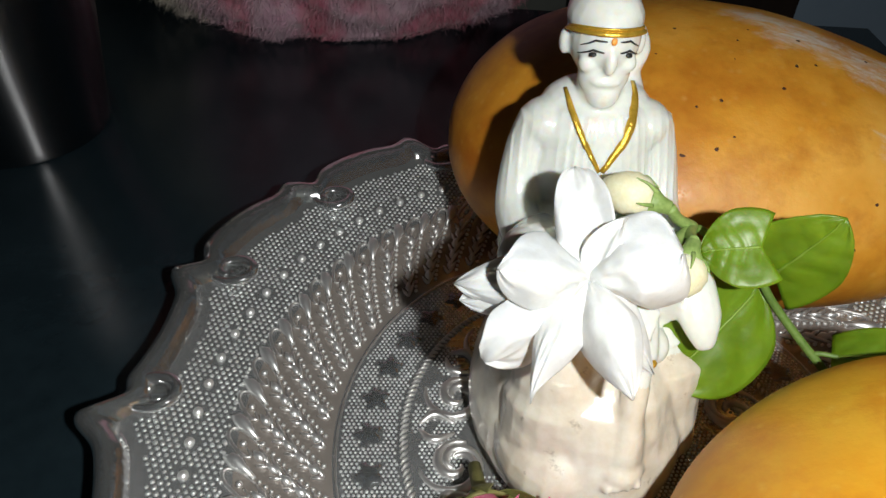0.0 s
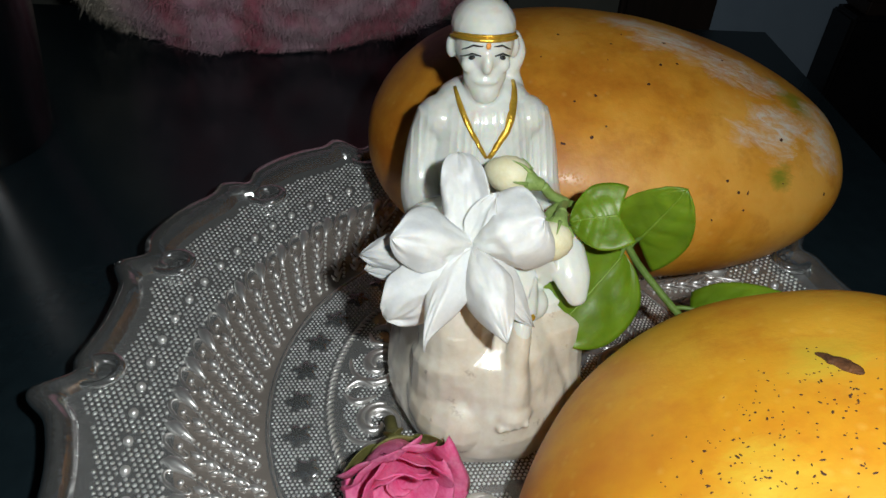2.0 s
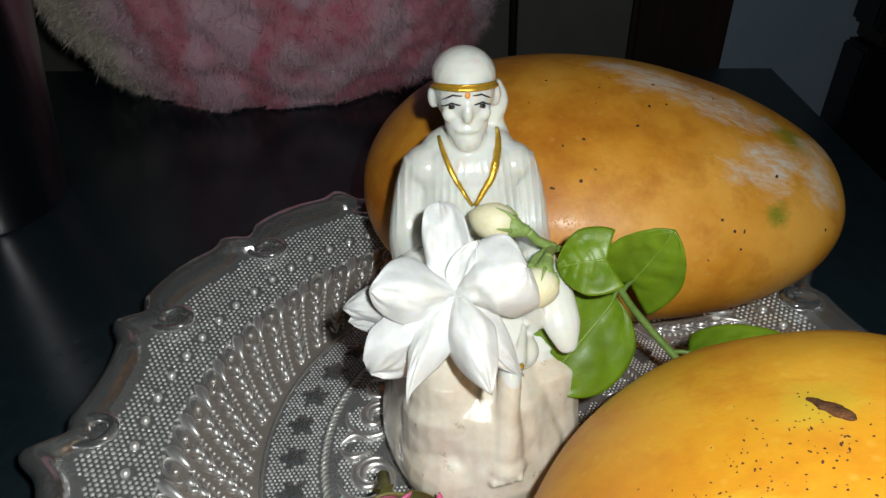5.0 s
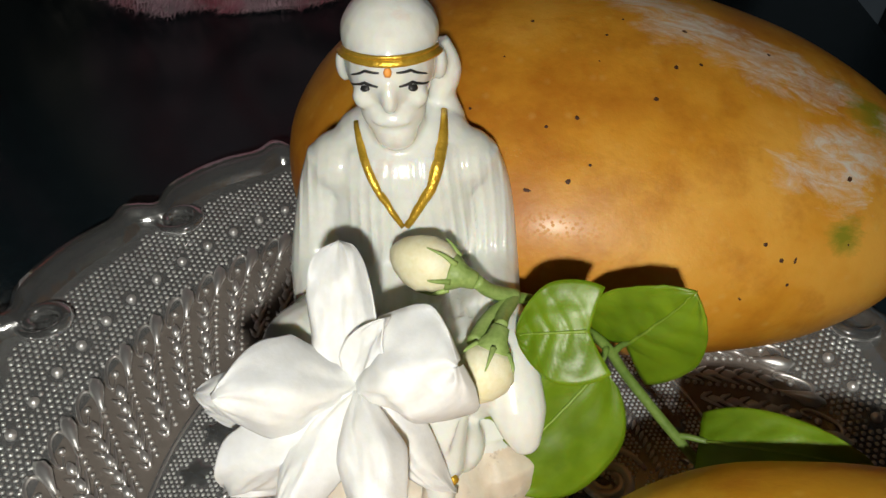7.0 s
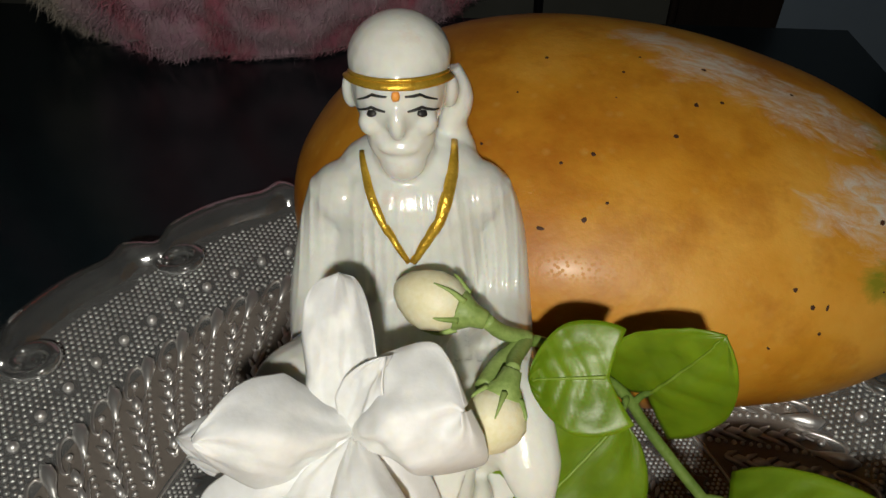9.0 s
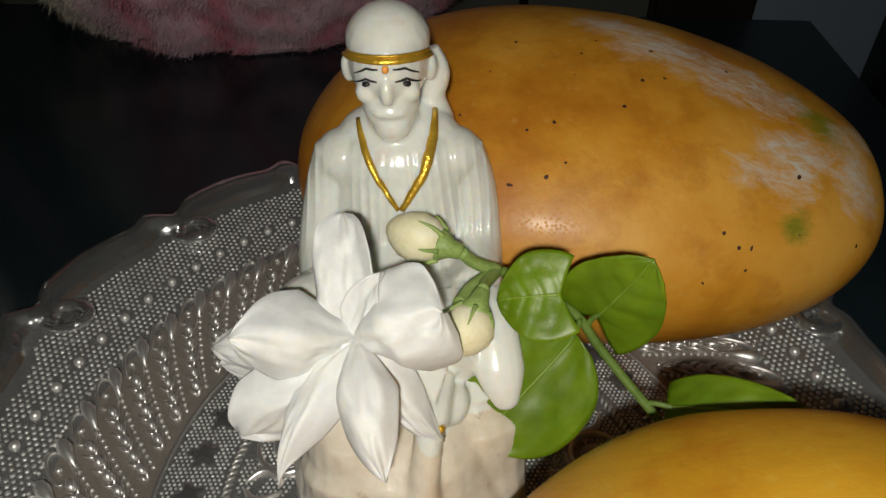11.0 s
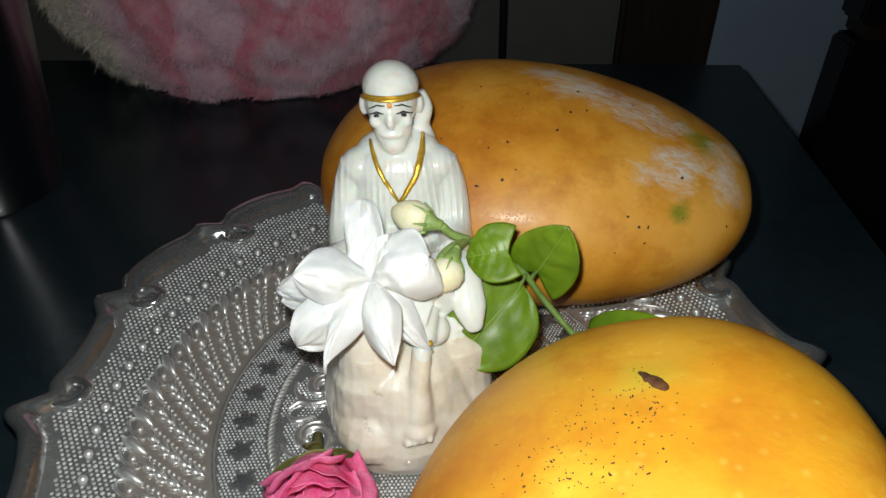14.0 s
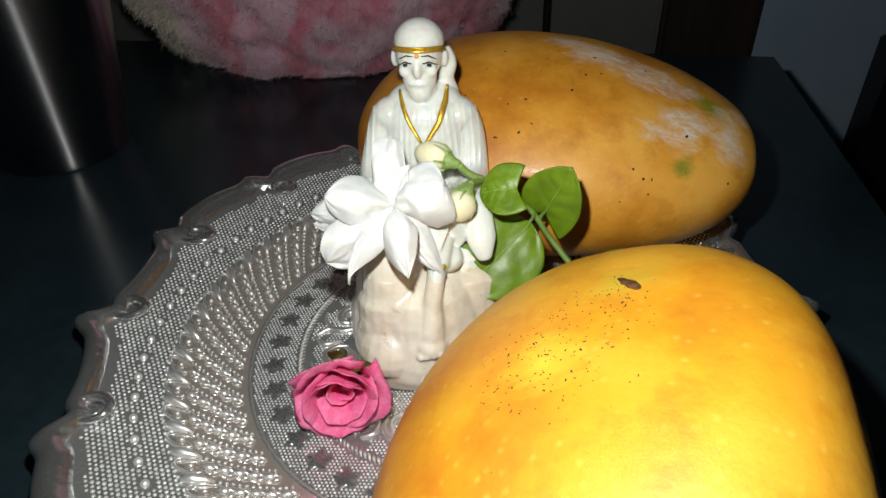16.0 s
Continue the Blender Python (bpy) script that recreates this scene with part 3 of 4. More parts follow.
def specks(ob, spots, count, size, seed, material=DARK_PAINT):
    """Small black marks lying on a fruit's skin, scattered round the given spots."""
    from mathutils.bvhtree import BVHTree
    src = bmesh.new()
    src.from_mesh(ob.data)
    tree = BVHTree.FromBMesh(src)
    src.free()
    rnd = random.Random(seed)
    bm = bmesh.new()
    for i in range(count):
        c, spread = spots[i % len(spots)]
        p = Vector(c) + Vector((rnd.gauss(0, spread), rnd.gauss(0, spread), rnd.gauss(0, spread * 0.4)))
        q, n = tree.find_nearest(p)[:2]
        t = n.orthogonal().normalized()
        u = n.cross(t)
        a, r, longer = rnd.uniform(0, 6.3), size * rnd.uniform(0.5, 1.3), rnd.choice((1, 1, 1.3, 2.2))
        t, u = (t * math.cos(a) + u * math.sin(a)) * longer, u * math.cos(a) - t * math.sin(a)
        ring = [q + n * 0.00006 + r * rnd.uniform(0.7, 1.1) * (t * math.cos(k * 1.047) + u * math.sin(k * 1.047)) for k in range(6)]
        put(bm, ring + [q + n * 0.00020], [(k, (k + 1) % 6, 6) for k in range(6)])
    tagged(part("speckle", bm, material, ob, "scattered black specks on the skin"), kind="stuff")


specks(mango_front, [((-0.001, 0.009, 0.0275), 0.0065), ((0.005, 0.012, 0.0270), 0.0060), ((-0.004, 0.000, 0.0276), 0.0060), ((0.004, 0.003, 0.0275), 0.008), ((0.013, 0.020, 0.025), 0.005)], 260, 0.00018, 3, BARK_DARK)
specks(mango_back, [((-0.01, -0.015, 0.032), 0.013), ((0.02, -0.02, 0.028), 0.016), ((0.045, -0.03, 0.012), 0.012)], 26, 0.00042, 5, BARK_DARK)


def scar():
    bm = bmesh.new()
    ball(bm, (0, 0, 0), (0.0044, 0.0012, 0.0008), seg=28, rings=14)
    for v in bm.verts:
        v.co += Vector((noise.noise(v.co * 700), noise.noise(v.co * 600 + Vector((5, 0, 0))), 0.5 * noise.noise(v.co * 800))) * 0.0005
    ob = part("stem_scar", bm, BARK, mango_front, "dry brown stem scar")
    from mathutils.bvhtree import BVHTree
    src = bmesh.new()
    src.from_mesh(mango_front.data)
    q, n = BVHTree.FromBMesh(src).find_nearest(Vector((0.0147, 0.025, 0.024)))[:2]
    src.free()
    way = Vector((0.0063, -0.0082, 0.0))
    way = (way - way.dot(n) * n).normalized()
    ob.matrix_basis = Matrix.Translation(q - n * 0.0002) @ Matrix((way, n.cross(way), n)).transposed().to_4x4()


scar()


# ---- the marble statuette, one plain body ----
LEG = [(0.0400, 0.1050, 0.0480), (0.0388, 0.0972, 0.0430), (0.0378, 0.0922, 0.0350), (0.0372, 0.0900, 0.0235)]


def statue():
    bm = bmesh.new()
    # rock seat
    rings = [(0.90, 0.0042), (0.98, 0.0060), (1.02, 0.0105), (1.01, 0.0160), (0.96, 0.0220), (0.90, 0.0280), (0.80, 0.0340), (0.60, 0.0390), (0.02, 0.0405)]
    verts = []
    for r, z in rings:
        for k in range(48):
            a = 2 * math.pi * k / 48
            w = r * (1 + 0.055 * noise.noise(Vector((1.6 * math.cos(a), 1.6 * math.sin(a), z * 70))) + 0.014 * noise.noise(Vector((4 * math.cos(a), 4 * math.sin(a), z * 160))))
            verts.append((0.0338 + 0.0238 * w * math.cos(a), 0.1178 + 0.0335 * w * math.sin(a), z))
    put(bm, verts, [(i * 48 + k, i * 48 + (k + 1) % 48, (i + 1) * 48 + (k + 1) % 48, (i + 1) * 48 + k) for i in range(len(rings) - 1) for k in range(48)]
        + [tuple(reversed(range(48))), tuple(range((len(rings) - 1) * 48, len(rings) * 48))])
    ball(bm, (0.0262, 0.1010, 0.0165), (0.0125, 0.0172, 0.0125))
    # robe falling in front of the rock beside the leg
    tube(bm, curve_points([(0.0262, 0.1120, 0.0500), (0.0260, 0.1060, 0.0420), (0.0258, 0.1005, 0.0300), (0.0255, 0.0985, 0.0150)], 6), [0.0085] * 6 + [0.0095] * 6 + [0.0108] * 7, 20)
    tube(bm, curve_points([(0.0450, 0.1150, 0.0400), (0.0465, 0.1085, 0.0320), (0.0478, 0.1040, 0.0140)], 6), [0.0080] * 6 + [0.0100] * 7, 20)
    ball(bm, (0.033, 0.128, 0.026), (0.020, 0.020, 0.016))
    # robe, hips and torso
    ball(bm, (0.033, 0.132, 0.044), (0.0185, 0.0155, 0.013))
    ball(bm, (0.0335, 0.139, 0.056), (0.0145, 0.0105, 0.020))
    ball(bm, (0.0335, 0.1395, 0.067), (0.0135, 0.0088, 0.0095))
    # shoulders and arms
    tube(bm, curve_points([(0.0225, 0.140, 0.0705), (0.0200, 0.139, 0.063), (0.0182, 0.133, 0.053), (0.0200, 0.122, 0.050)], 8), 0.0049, 14)
    tube(bm, curve_points([(0.0445, 0.140, 0.0705), (0.0470, 0.139, 0.063), (0.0483, 0.133, 0.053), (0.0475, 0.120, 0.0525)], 8), 0.0049, 14)
    tube(bm, curve_points([(0.0480, 0.122, 0.0535), (0.0495, 0.112, 0.0535), (0.0510, 0.104, 0.0480), (0.0522, 0.1005, 0.0435)], 8),
         [0.0046] * 8 + [0.0044] * 8 + [0.0042 - 0.0003 * i for i in range(8)] + [0.0013], 14, 0.7)
    ball(bm, (0.0232, 0.140, 0.0695), (0.0055, 0.0060, 0.0050))
    ball(bm, (0.0438, 0.140, 0.0695), (0.0055, 0.0060, 0.0050))
    # crossed leg, knees and hanging leg with its foot
    tube(bm, curve_points([(0.0430, 0.128, 0.046), (0.0420, 0.113, 0.0505), (0.0405, 0.1055, 0.0495)], 8), 0.0068, 14)
    tube(bm, curve_points([(0.0240, 0.128, 0.047), (0.0205, 0.116, 0.054), (0.0190, 0.110, 0.056), (0.026, 0.106, 0.052), (0.0400, 0.104, 0.0465)], 8), 0.0066, 14)
    tube(bm, curve_points(LEG, 8),
         [0.0034] * 8 + [0.0026] * 8 + [0.0026 + 0.00026 * i for i in range(8)] + [0.0048], 14)
    ball(bm, (0.0371, 0.0892, 0.0228), (0.0050, 0.0050, 0.0040))
    for i in range(4):
        ball(bm, (0.0343 + 0.0019 * i, 0.0850 + 0.0002 * i, 0.0212 + 0.0003 * i), (0.0010, 0.0014, 0.0012), seg=10, rings=8)
    ball(bm, (0.0415, 0.1030, 0.0425), (0.0045, 0.0050, 0.0035))
    ball(bm, (0.0335, 0.1425, 0.0725), (0.0115, 0.0078, 0.0062))
    # neck, head in a wrapped scarf, beard, ears and the knot behind
    tube(bm, [(0.0330, 0.1395, 0.070), (0.0328, 0.1395, 0.082)], 0.0046, 14)
    ball(bm, (0.0325, 0.1410, 0.0880), (0.0069, 0.0085, 0.0085))
    ball(bm, (0.0325, 0.1425, 0.0912), (0.0071, 0.0082, 0.0060))
    ball(bm, (0.0325, 0.1430, 0.0910), (0.0074, 0.0088, 0.0058))
    ball(bm, (0.0327, 0.1372, 0.0822), (0.0051, 0.0040, 0.0058))
    ball(bm, (0.0329, 0.1360, 0.0782), (0.0034, 0.0032, 0.0032))
    ball(bm, (0.0326, 0.1338, 0.0815), (0.0030, 0.0012, 0.0010))
    ball(bm, (0.0325, 0.1330, 0.0858), (0.0013, 0.0019, 0.0026))
    for sx in (-1, 1):
        ball(bm, (0.0325 + sx * 0.0036, 0.1352, 0.0848), (0.0020, 0.0018, 0.0020))
    for sx in (-1, 1):
        ball(bm, (0.0325 + sx * 0.0071, 0.1420, 0.0862), (0.0014, 0.0018, 0.0028))
    tube(bm, curve_points([(0.0390, 0.1455, 0.0875), (0.0408, 0.1450, 0.0835), (0.0400, 0.1455, 0.0785), (0.0418, 0.1450, 0.0735)], 6), 0.0025, 12)
    raw = part("statuette_raw", bm, MARBLE)
    re = raw.modifiers.new("one_skin", "REMESH")
    re.mode, re.voxel_size, re.use_smooth_shade = "VOXEL", 0.00045, True
    sm = raw.modifiers.new("soften", "SMOOTH")
    sm.factor, sm.iterations = 0.5, 5
    body = bpy.data.meshes.new_from_object(raw.evaluated_get(bpy.context.evaluated_depsgraph_get()))
    bpy.data.objects.remove(raw)
    bm = bmesh.new()
    bm.from_mesh(body)
    # folds of the robe, worn dents of the rock
    for v in bm.verts:
        p = v.co
        if 0.046 < p.z < 0.074 and p.y < 0.141 and p.y > 0.117 and abs(p.x - 0.0335) > 0.10 * (p.z - 0.060):
            g = p.x - 0.0335
            f = (0.5 + 0.5 * math.sin(g * 3600 - (0.070 - p.z) * 260 * (1 if g > 0 else -1) + 3.2 * noise.noise(Vector((g * 90, p.z * 60, 3))))) ** 4 * 0.00085 * max(0.0, 0.40 + noise.noise(Vector((g * 130, p.z * 80, 9))))
            v.co = p + Vector((0, -f, 0))
        elif p.z < 0.040:
            n = noise.noise(p * 70) * 0.0011 + noise.noise(p * 230) * 0.00025
            v.co = p + (p - Vector((0.0315, 0.117, 0.018))).normalized() * n
        if v.co.z < 0.0043:
            v.co.z = 0.0043
    from mathutils.bvhtree import BVHTree
    tree = BVHTree.FromBMesh(bm)

    def laid(points, lift=0.0001, steps=8):
        out = []
        for x, z in points:
            hit = tree.ray_cast(Vector((x, 0.05, z)), Vector((0, 1, 0)))
            out.append((hit[0] if hit[0] else Vector((x, 0.135, z))) + Vector((0, -lift, 0)))
        return out

    def spread(points, n):
        out = []
        for (x0, z0), (x1, z1) in zip(points, points[1:]):
            out += [(x0 + (x1 - x0) * i / n, z0 + (z1 - z0) * i / n) for i in range(n)]
        return out + [points[-1]]

    extra = []

    def stroke(points, radius, slot, n=6, flat=0.5):
        before = len(bm.faces)
        line = laid(spread(points, n))
        sizes = [radius * (0.55 + 0.45 * math.sin(math.pi * min(1, max(0, (i + 0.3) / (len(line) - 0.4))))) for i in range(len(line))]
        tube(bm, line, sizes, 8, flat)
        extra.append((before, slot))

    # gold scarf band, collar and anklet; painted brow strokes
    band = []
    for i in range(25):
        a = math.pi * (1.03 + 0.94 * i / 24)
        d = Vector((math.cos(a), math.sin(a), 0))
        o = Vector((0.0325, 0.1415, 0.0890 - 0.0024 * math.sin(a)))
        hit = tree.ray_cast(o + d * 0.03, -d)
        if hit[0]:
            band.append(hit[0] + d * 0.0001)
    before = len(bm.faces)
    tube(bm, band, 0.0010, 10, 0.42)
    tube(bm, [p + Vector((0, -0.0002, 0.0006)) for p in band], 0.0003, 6)
    extra.append((before, 1))
    stroke([(0.0264, 0.0770), (0.0274, 0.0745), (0.0298, 0.0700), (0.0335, 0.0640)], 0.00075, 1)
    stroke([(0.0404, 0.0775), (0.0400, 0.0750), (0.0380, 0.0700), (0.0340, 0.0640)], 0.0010, 1)
    stroke([(0.0398, 0.0446), (0.0412, 0.0450)], 0.0009, 1, 3)
    for sx in (-1, 1):
        stroke([(0.0325 + sx * 0.0012, 0.0898), (0.0325 + sx * 0.0032, 0.0897), (0.0325 + sx * 0.0054, 0.0880)], 0.00024, 2)
        stroke([(0.0325 + sx * 0.0015, 0.0877), (0.0325 + sx * 0.0034, 0.0879), (0.0325 + sx * 0.0056, 0.0862)], 0.00026, 2)
        stroke([(0.0325 + sx * 0.0028, 0.0872), (0.0325 + sx * 0.0039, 0.0869)], 0.0007, 2, 3)
    stroke([(0.0325, 0.0893), (0.0325, 0.0905)], 0.0006, 3, 3)
    bm.faces.ensure_lookup_table()
    for f in bm.faces:
        f.smooth = True
        c = f.calc_center_median()
        if c.z < 0.0420 + 0.012 * max(-0.5, min(1.0, (0.112 - c.y) * 60)) * (1 if c.x < 0.036 else 0) + 0.003 * noise.noise(c * 150) and (c.x < 0.036 or c.z < 0.0385 or c.y < 0.0965):
            f.material_index = 4
    for (start, slot), (end, _) in zip(extra, extra[1:] + [(len(bm.faces), 0)]):
        for i in range(start, end):
            bm.faces[i].material_index = slot
    me = bpy.data.meshes.new("statuette")
    bm.to_mesh(me)
    bm.free()
    for m in (MARBLE, GOLD, DARK_PAINT, SAFFRON, ROCK):
        me.materials.append(m)
    ob = new("statuette", me)
    tagged(ob, "small glossy white marble statuette with gold trim seated on a rock", "statuette")


statue()


# ---- jasmine flower, sprig and rose ----
def oval(v):
    return max(0.02, math.sin(math.pi * min(1, 0.10 + 0.90 * v)) ** 0.75) if v < 0.999 else 0.02


def round_end(v):
    return max(0.02, (1 - abs(2 * (0.12 + 0.88 * v) - 1) ** 2.6) ** 0.5) if v < 0.999 else 0.02


def obovate(v):
    return max(0.02, min(1.0, 0.30 + 1.55 * v) * (1 - max(0.0, (v - 0.50) / 0.50) ** 2.3) ** 0.75) if v < 0.999 else 0.02


def disc(v):
    return max(0.03, (1 - abs(2 * v - 1) ** 2.3) ** 0.55) if 0.001 < v < 0.999 else 0.03


def blunt(v):
    return max(0.05, min(1.0, 0.34 + 1.5 * v) * (1 - max(0.0, (v - 0.62) / 0.38) ** 3.2) ** 0.6) if v < 0.999 else 0.05


def lens(v):
    return max(0.02, min(1.0, 0.26 + 1.7 * v) * (1 - max(0.0, (v - 0.36) / 0.64) ** 1.9) ** 0.85) if v < 0.999 else 0.02


def pointed(v):
    return max(0.02, math.sin(math.pi * (0.14 + 0.86 * v ** 0.85)) ** 1.1) if v < 0.999 else 0.02


flower = thing("jasmine_flower", (0.0272, 0.100, 0.060))
tagged(flower, "fresh white jasmine flower resting on the statuette's lap", "flower")
HEART = Vector((0.0275, 0.1015, 0.0600))
PETALS = [
    ((0.0040, 0.1030, 0.0570), (0.1, 0.5, 0.8), 0.0060, 0.20, 0.45, lens),
    ((0.0112, 0.0952, 0.0672), (0.30, 0.45, 0.85), 0.0064, 0.15, 0.55, obovate),
    ((0.0050, 0.1020, 0.0540), (0.1, 0.6, 0.7), 0.0045, 0.10, 0.30, obovate),
    ((0.0096, 0.0920, 0.0487), (-0.6, -0.2, 0.6), 0.0068, 0.12, 0.20, blunt),
    ((0.0164, 0.0840, 0.0485), (0.9, -0.3, 0.3), 0.0040, 0.18, 0.75, pointed),
    ((0.0326, 0.0818, 0.0525), (0.95, 0.1, 0.25), 0.0054, 0.26, 0.85, lens),
    ((0.0412, 0.0942, 0.0430), (0.6, 0.1, 0.6), 0.0042, 0.14, 0.4, pointed),
    ((0.0408, 0.0985, 0.0690), (-0.25, 0.55, 0.6), 0.0086, 0.19, 0.60, blunt),
    ((0.0252, 0.1165, 0.0738), (0.9, 0.1, 0.2), 0.0049, 0.10, -0.55, round_end),
    ((0.0318, 0.1040, 0.0718), (0.6, -0.6, 0.1), 0.0030, 0.05, -0.5, oval),
]
for i, (tip, across, width, bulge, cup, outline) in enumerate(PETALS):
    d = Vector(tip) - HEART
    side = Vector(across)
    up = side.cross(d)
    if up.dot(Vector((0.0, -0.7, 0.7))) < 0:
        side = -side
    bm = sheet(HEART - flower.location, Vector(tip) - flower.location, side, width, bulge, cup, outline, 0.0006, curl=0.07, ruffle=0.22, grain=0.03, roll=0.75, nu=22, nv=24, seed=i)
    part("petal", bm, PETAL, flower)
part("heart", ball(bmesh.new(), (0.0, 0.0022, -0.0022), (0.0018, 0.0018, 0.0026)), PETAL, flower)

sprig = thing("jasmine_sprig", (0.0523, 0.1205, 0.058))
tagged(sprig, "green jasmine sprig with two cream buds and glossy leaves", "sprig")
O = sprig.location.copy()


def sprig_tube(name, points, r0, r1, parent=sprig, material=GREEN, sides=10):
    line = curve_points([Vector(p) - O for p in points], 8)
    n = len(line)
    return part(name, tube(bmesh.new(), line, [r0 + (r1 - r0) * i / (n - 1) for i in range(n)], sides), material, parent)


sprig_tube("stem", [(0.0470, 0.1155, 0.0590), (0.0523, 0.1190, 0.0580), (0.0600, 0.1180, 0.0530), (0.0660, 0.1170, 0.0485), (0.0702, 0.1145, 0.0430), (0.0755, 0.1105, 0.0375), (0.0815, 0.1055, 0.0320), (0.0880, 0.1000, 0.0260)], 0.0009, 0.0009, material=STEM)


def bud(base, tip, radius):
    base, tip = Vector(base) - O, Vector(tip) - O
    d = tip - base
    turn = d.to_track_quat("Z", "Y").to_matrix().to_4x4()
    bm = bmesh.new()
    prof = [(0.0002, 0.0), (0.55, 0.10), (0.88, 0.28), (1.0, 0.48), (0.90, 0.68), (0.62, 0.86), (0.30, 0.96), (0.001, 1.0)]
    turned(bm, [(r * radius, z * d.length) for r, z in prof], 24)
    for v in bm.verts:
        a = math.atan2(v.co.y, v.co.x)
        k = 1 + 0.05 * math.sin(3 * a + v.co.z * 500)
        v.co.x, v.co.y = v.co.x * k, v.co.y * k
    ob = part("bud", bm, BUD, sprig, "cream unopened bud")
    ob.matrix_basis = Matrix.Translation(base) @ turn
    cal = bmesh.new()
    turned(cal, [(0.0003, -0.0024), (0.0013, -0.0022), (0.0017, -0.0004), (0.0030, 0.0016), (0.0028, 0.0019), (0.0014, 0.0002)], 16)
    part("calyx", cal, GREEN, ob, "green calyx")
    for k in range(6):
        a = k * math.pi / 3 + 0.3
        o = Vector((math.cos(a), math.sin(a), 0))
        pts = [o * 0.0026 + Vector((0, 0, 0.0012)), o * (radius * 0.93) + Vector((0, 0, d.length * 0.28)), o * (radius * 1.03) + Vector((0, 0, d.length * (0.36 + 0.14 * (k % 2))))]
        part("sepal", tube(bmesh.new(), curve_points(pts, 5), [0.0005 - 0.0004 * i / 10 for i in range(11)], 6), GREEN, ob)
    return base - d.normalized() * 0.0022 + O


b1 = bud((0.0425, 0.1175, 0.0650), (0.0318, 0.1215, 0.0668), 0.0043)
b2 = bud((0.0470, 0.1085, 0.0610), (0.0435, 0.1015, 0.0560), 0.0042)
sprig_tube("stalk", [b1, (0.0470, 0.1175, 0.0615), (0.0510, 0.1190, 0.0585)], 0.0011, 0.0012)
sprig_tube("stalk", [b2, (0.0485, 0.1135, 0.0605), (0.0505, 0.1185, 0.0585)], 0.0010, 0.0012)
sprig_tube("stalk", [(0.0440, 0.1085, 0.0605), (0.0462, 0.1130, 0.0600), (0.0500, 0.1180, 0.0588)], 0.0013, 0.0011)


def heart_leaf(v):
    return max(0.03, (math.sin(math.pi * (0.20 + 0.80 * v) ** 0.86)) ** 0.62) if v < 0.999 else 0.03


def leaf(base, tip, across, width, bulge, seed, stalk_from=None, lobe=0.20, outline=heart_leaf):
    base, tip = Vector(base) - O, Vector(tip) - O
    d = tip - base
    side = Vector(across)
    if side.cross(d).dot(Vector((0.0, -0.7, 0.7))) < 0:
        side = -side
    bm = sheet(base, tip, side, width, bulge, 0.10, outline, 0.0004, curl=0.03, ruffle=0.05, crease=0.14, nu=24, nv=26, seed=seed)
    # the rounded lobes beside the stalk reach back past it, and veins are pressed in
    along = d.normalized()
    side = (side - side.dot(along) * along).normalized()
    up = side.cross(along)
    for v in bm.verts:
        q = v.co - base
        a, u = q.dot(along) / d.length, q.dot(side) / width
        v.co -= along * d.length * lobe * max(0, 1 - a * 2.2) ** 1.5 * abs(u) ** 1.2 * 1.6
        vein = 0.5 + 0.5 * math.cos(2 * math.pi * (a * 4.0 - abs(u) * 1.3))
        v.co -= up * 0.00028 * vein ** 6 * max(0.0, 1 - abs(u)) ** 0.5
    mid = {}
    for v in bm.verts:
        q = v.co - base
        a, u, h = q.dot(along) / d.length, q.dot(side) / width, q.dot(up)
        if abs(u) < 0.03 and 0.02 < a < 0.97:
            k = round(a * 26)
            if k not in mid or h > mid[k][0]:
                mid[k] = (h, v.co.copy())
    ob = part("leaf", bm, LEAF, sprig, "glossy green rounded leaf")
    rib = [mid[k][1] + up * 0.00012 for k in sorted(mid)]
    if len(rib) > 4:
        part("midrib", tube(bmesh.new(), rib, [0.00030 - 0.00022 * i / len(rib) for i in range(len(rib))], 6, 0.6), VEIN, ob, "pale green midrib")
    if stalk_from:
        sprig_tube("leaf_stalk", [stalk_from, (Vector(stalk_from) + base + O) / 2 + Vector((0, 0, 0.0006)), base + O + along * 0.002], 0.0006, 0.0005, material=STEM)
    return ob


leaf((0.0605, 0.1095, 0.0615), (0.0502, 0.1115, 0.0585), (0.0, 0.55, 0.45), 0.0076, 0.05, 1, (0.0600, 0.1180, 0.0530))
leaf((0.0692, 0.1165, 0.0485), (0.0752, 0.1120, 0.0660), (-0.011, 0.007, 0.0115), 0.0092, 0.03, 2, (0.0680, 0.1165, 0.0470))
leaf((0.0652, 0.1130, 0.0480), (0.0470, 0.1014, 0.0328), (0.65, -0.35, -0.6), 0.0126, 0.03, 3, (0.0665, 0.1170, 0.0480), 0.0, disc)
leaf((0.0822, 0.1065, 0.0350), (0.1025, 0.0955, 0.0455), (0.3, 0.8, 0.35), 0.0062, 0.08, 4, (0.0790, 0.1078, 0.0345), 0.0)

rose = thing("rose", (0.0108, 0.0868, 0.0142))
tagged(rose, "small pink rose lying on the glass plate", "rose")
axis = Vector((0.003, -0.021, 0.0030)).normalized()
rose_turn = axis.to_track_quat("Z", "Y").to_matrix().to_4x4() @ Matrix.Diagonal((0.88, 0.88, 1.0, 1))


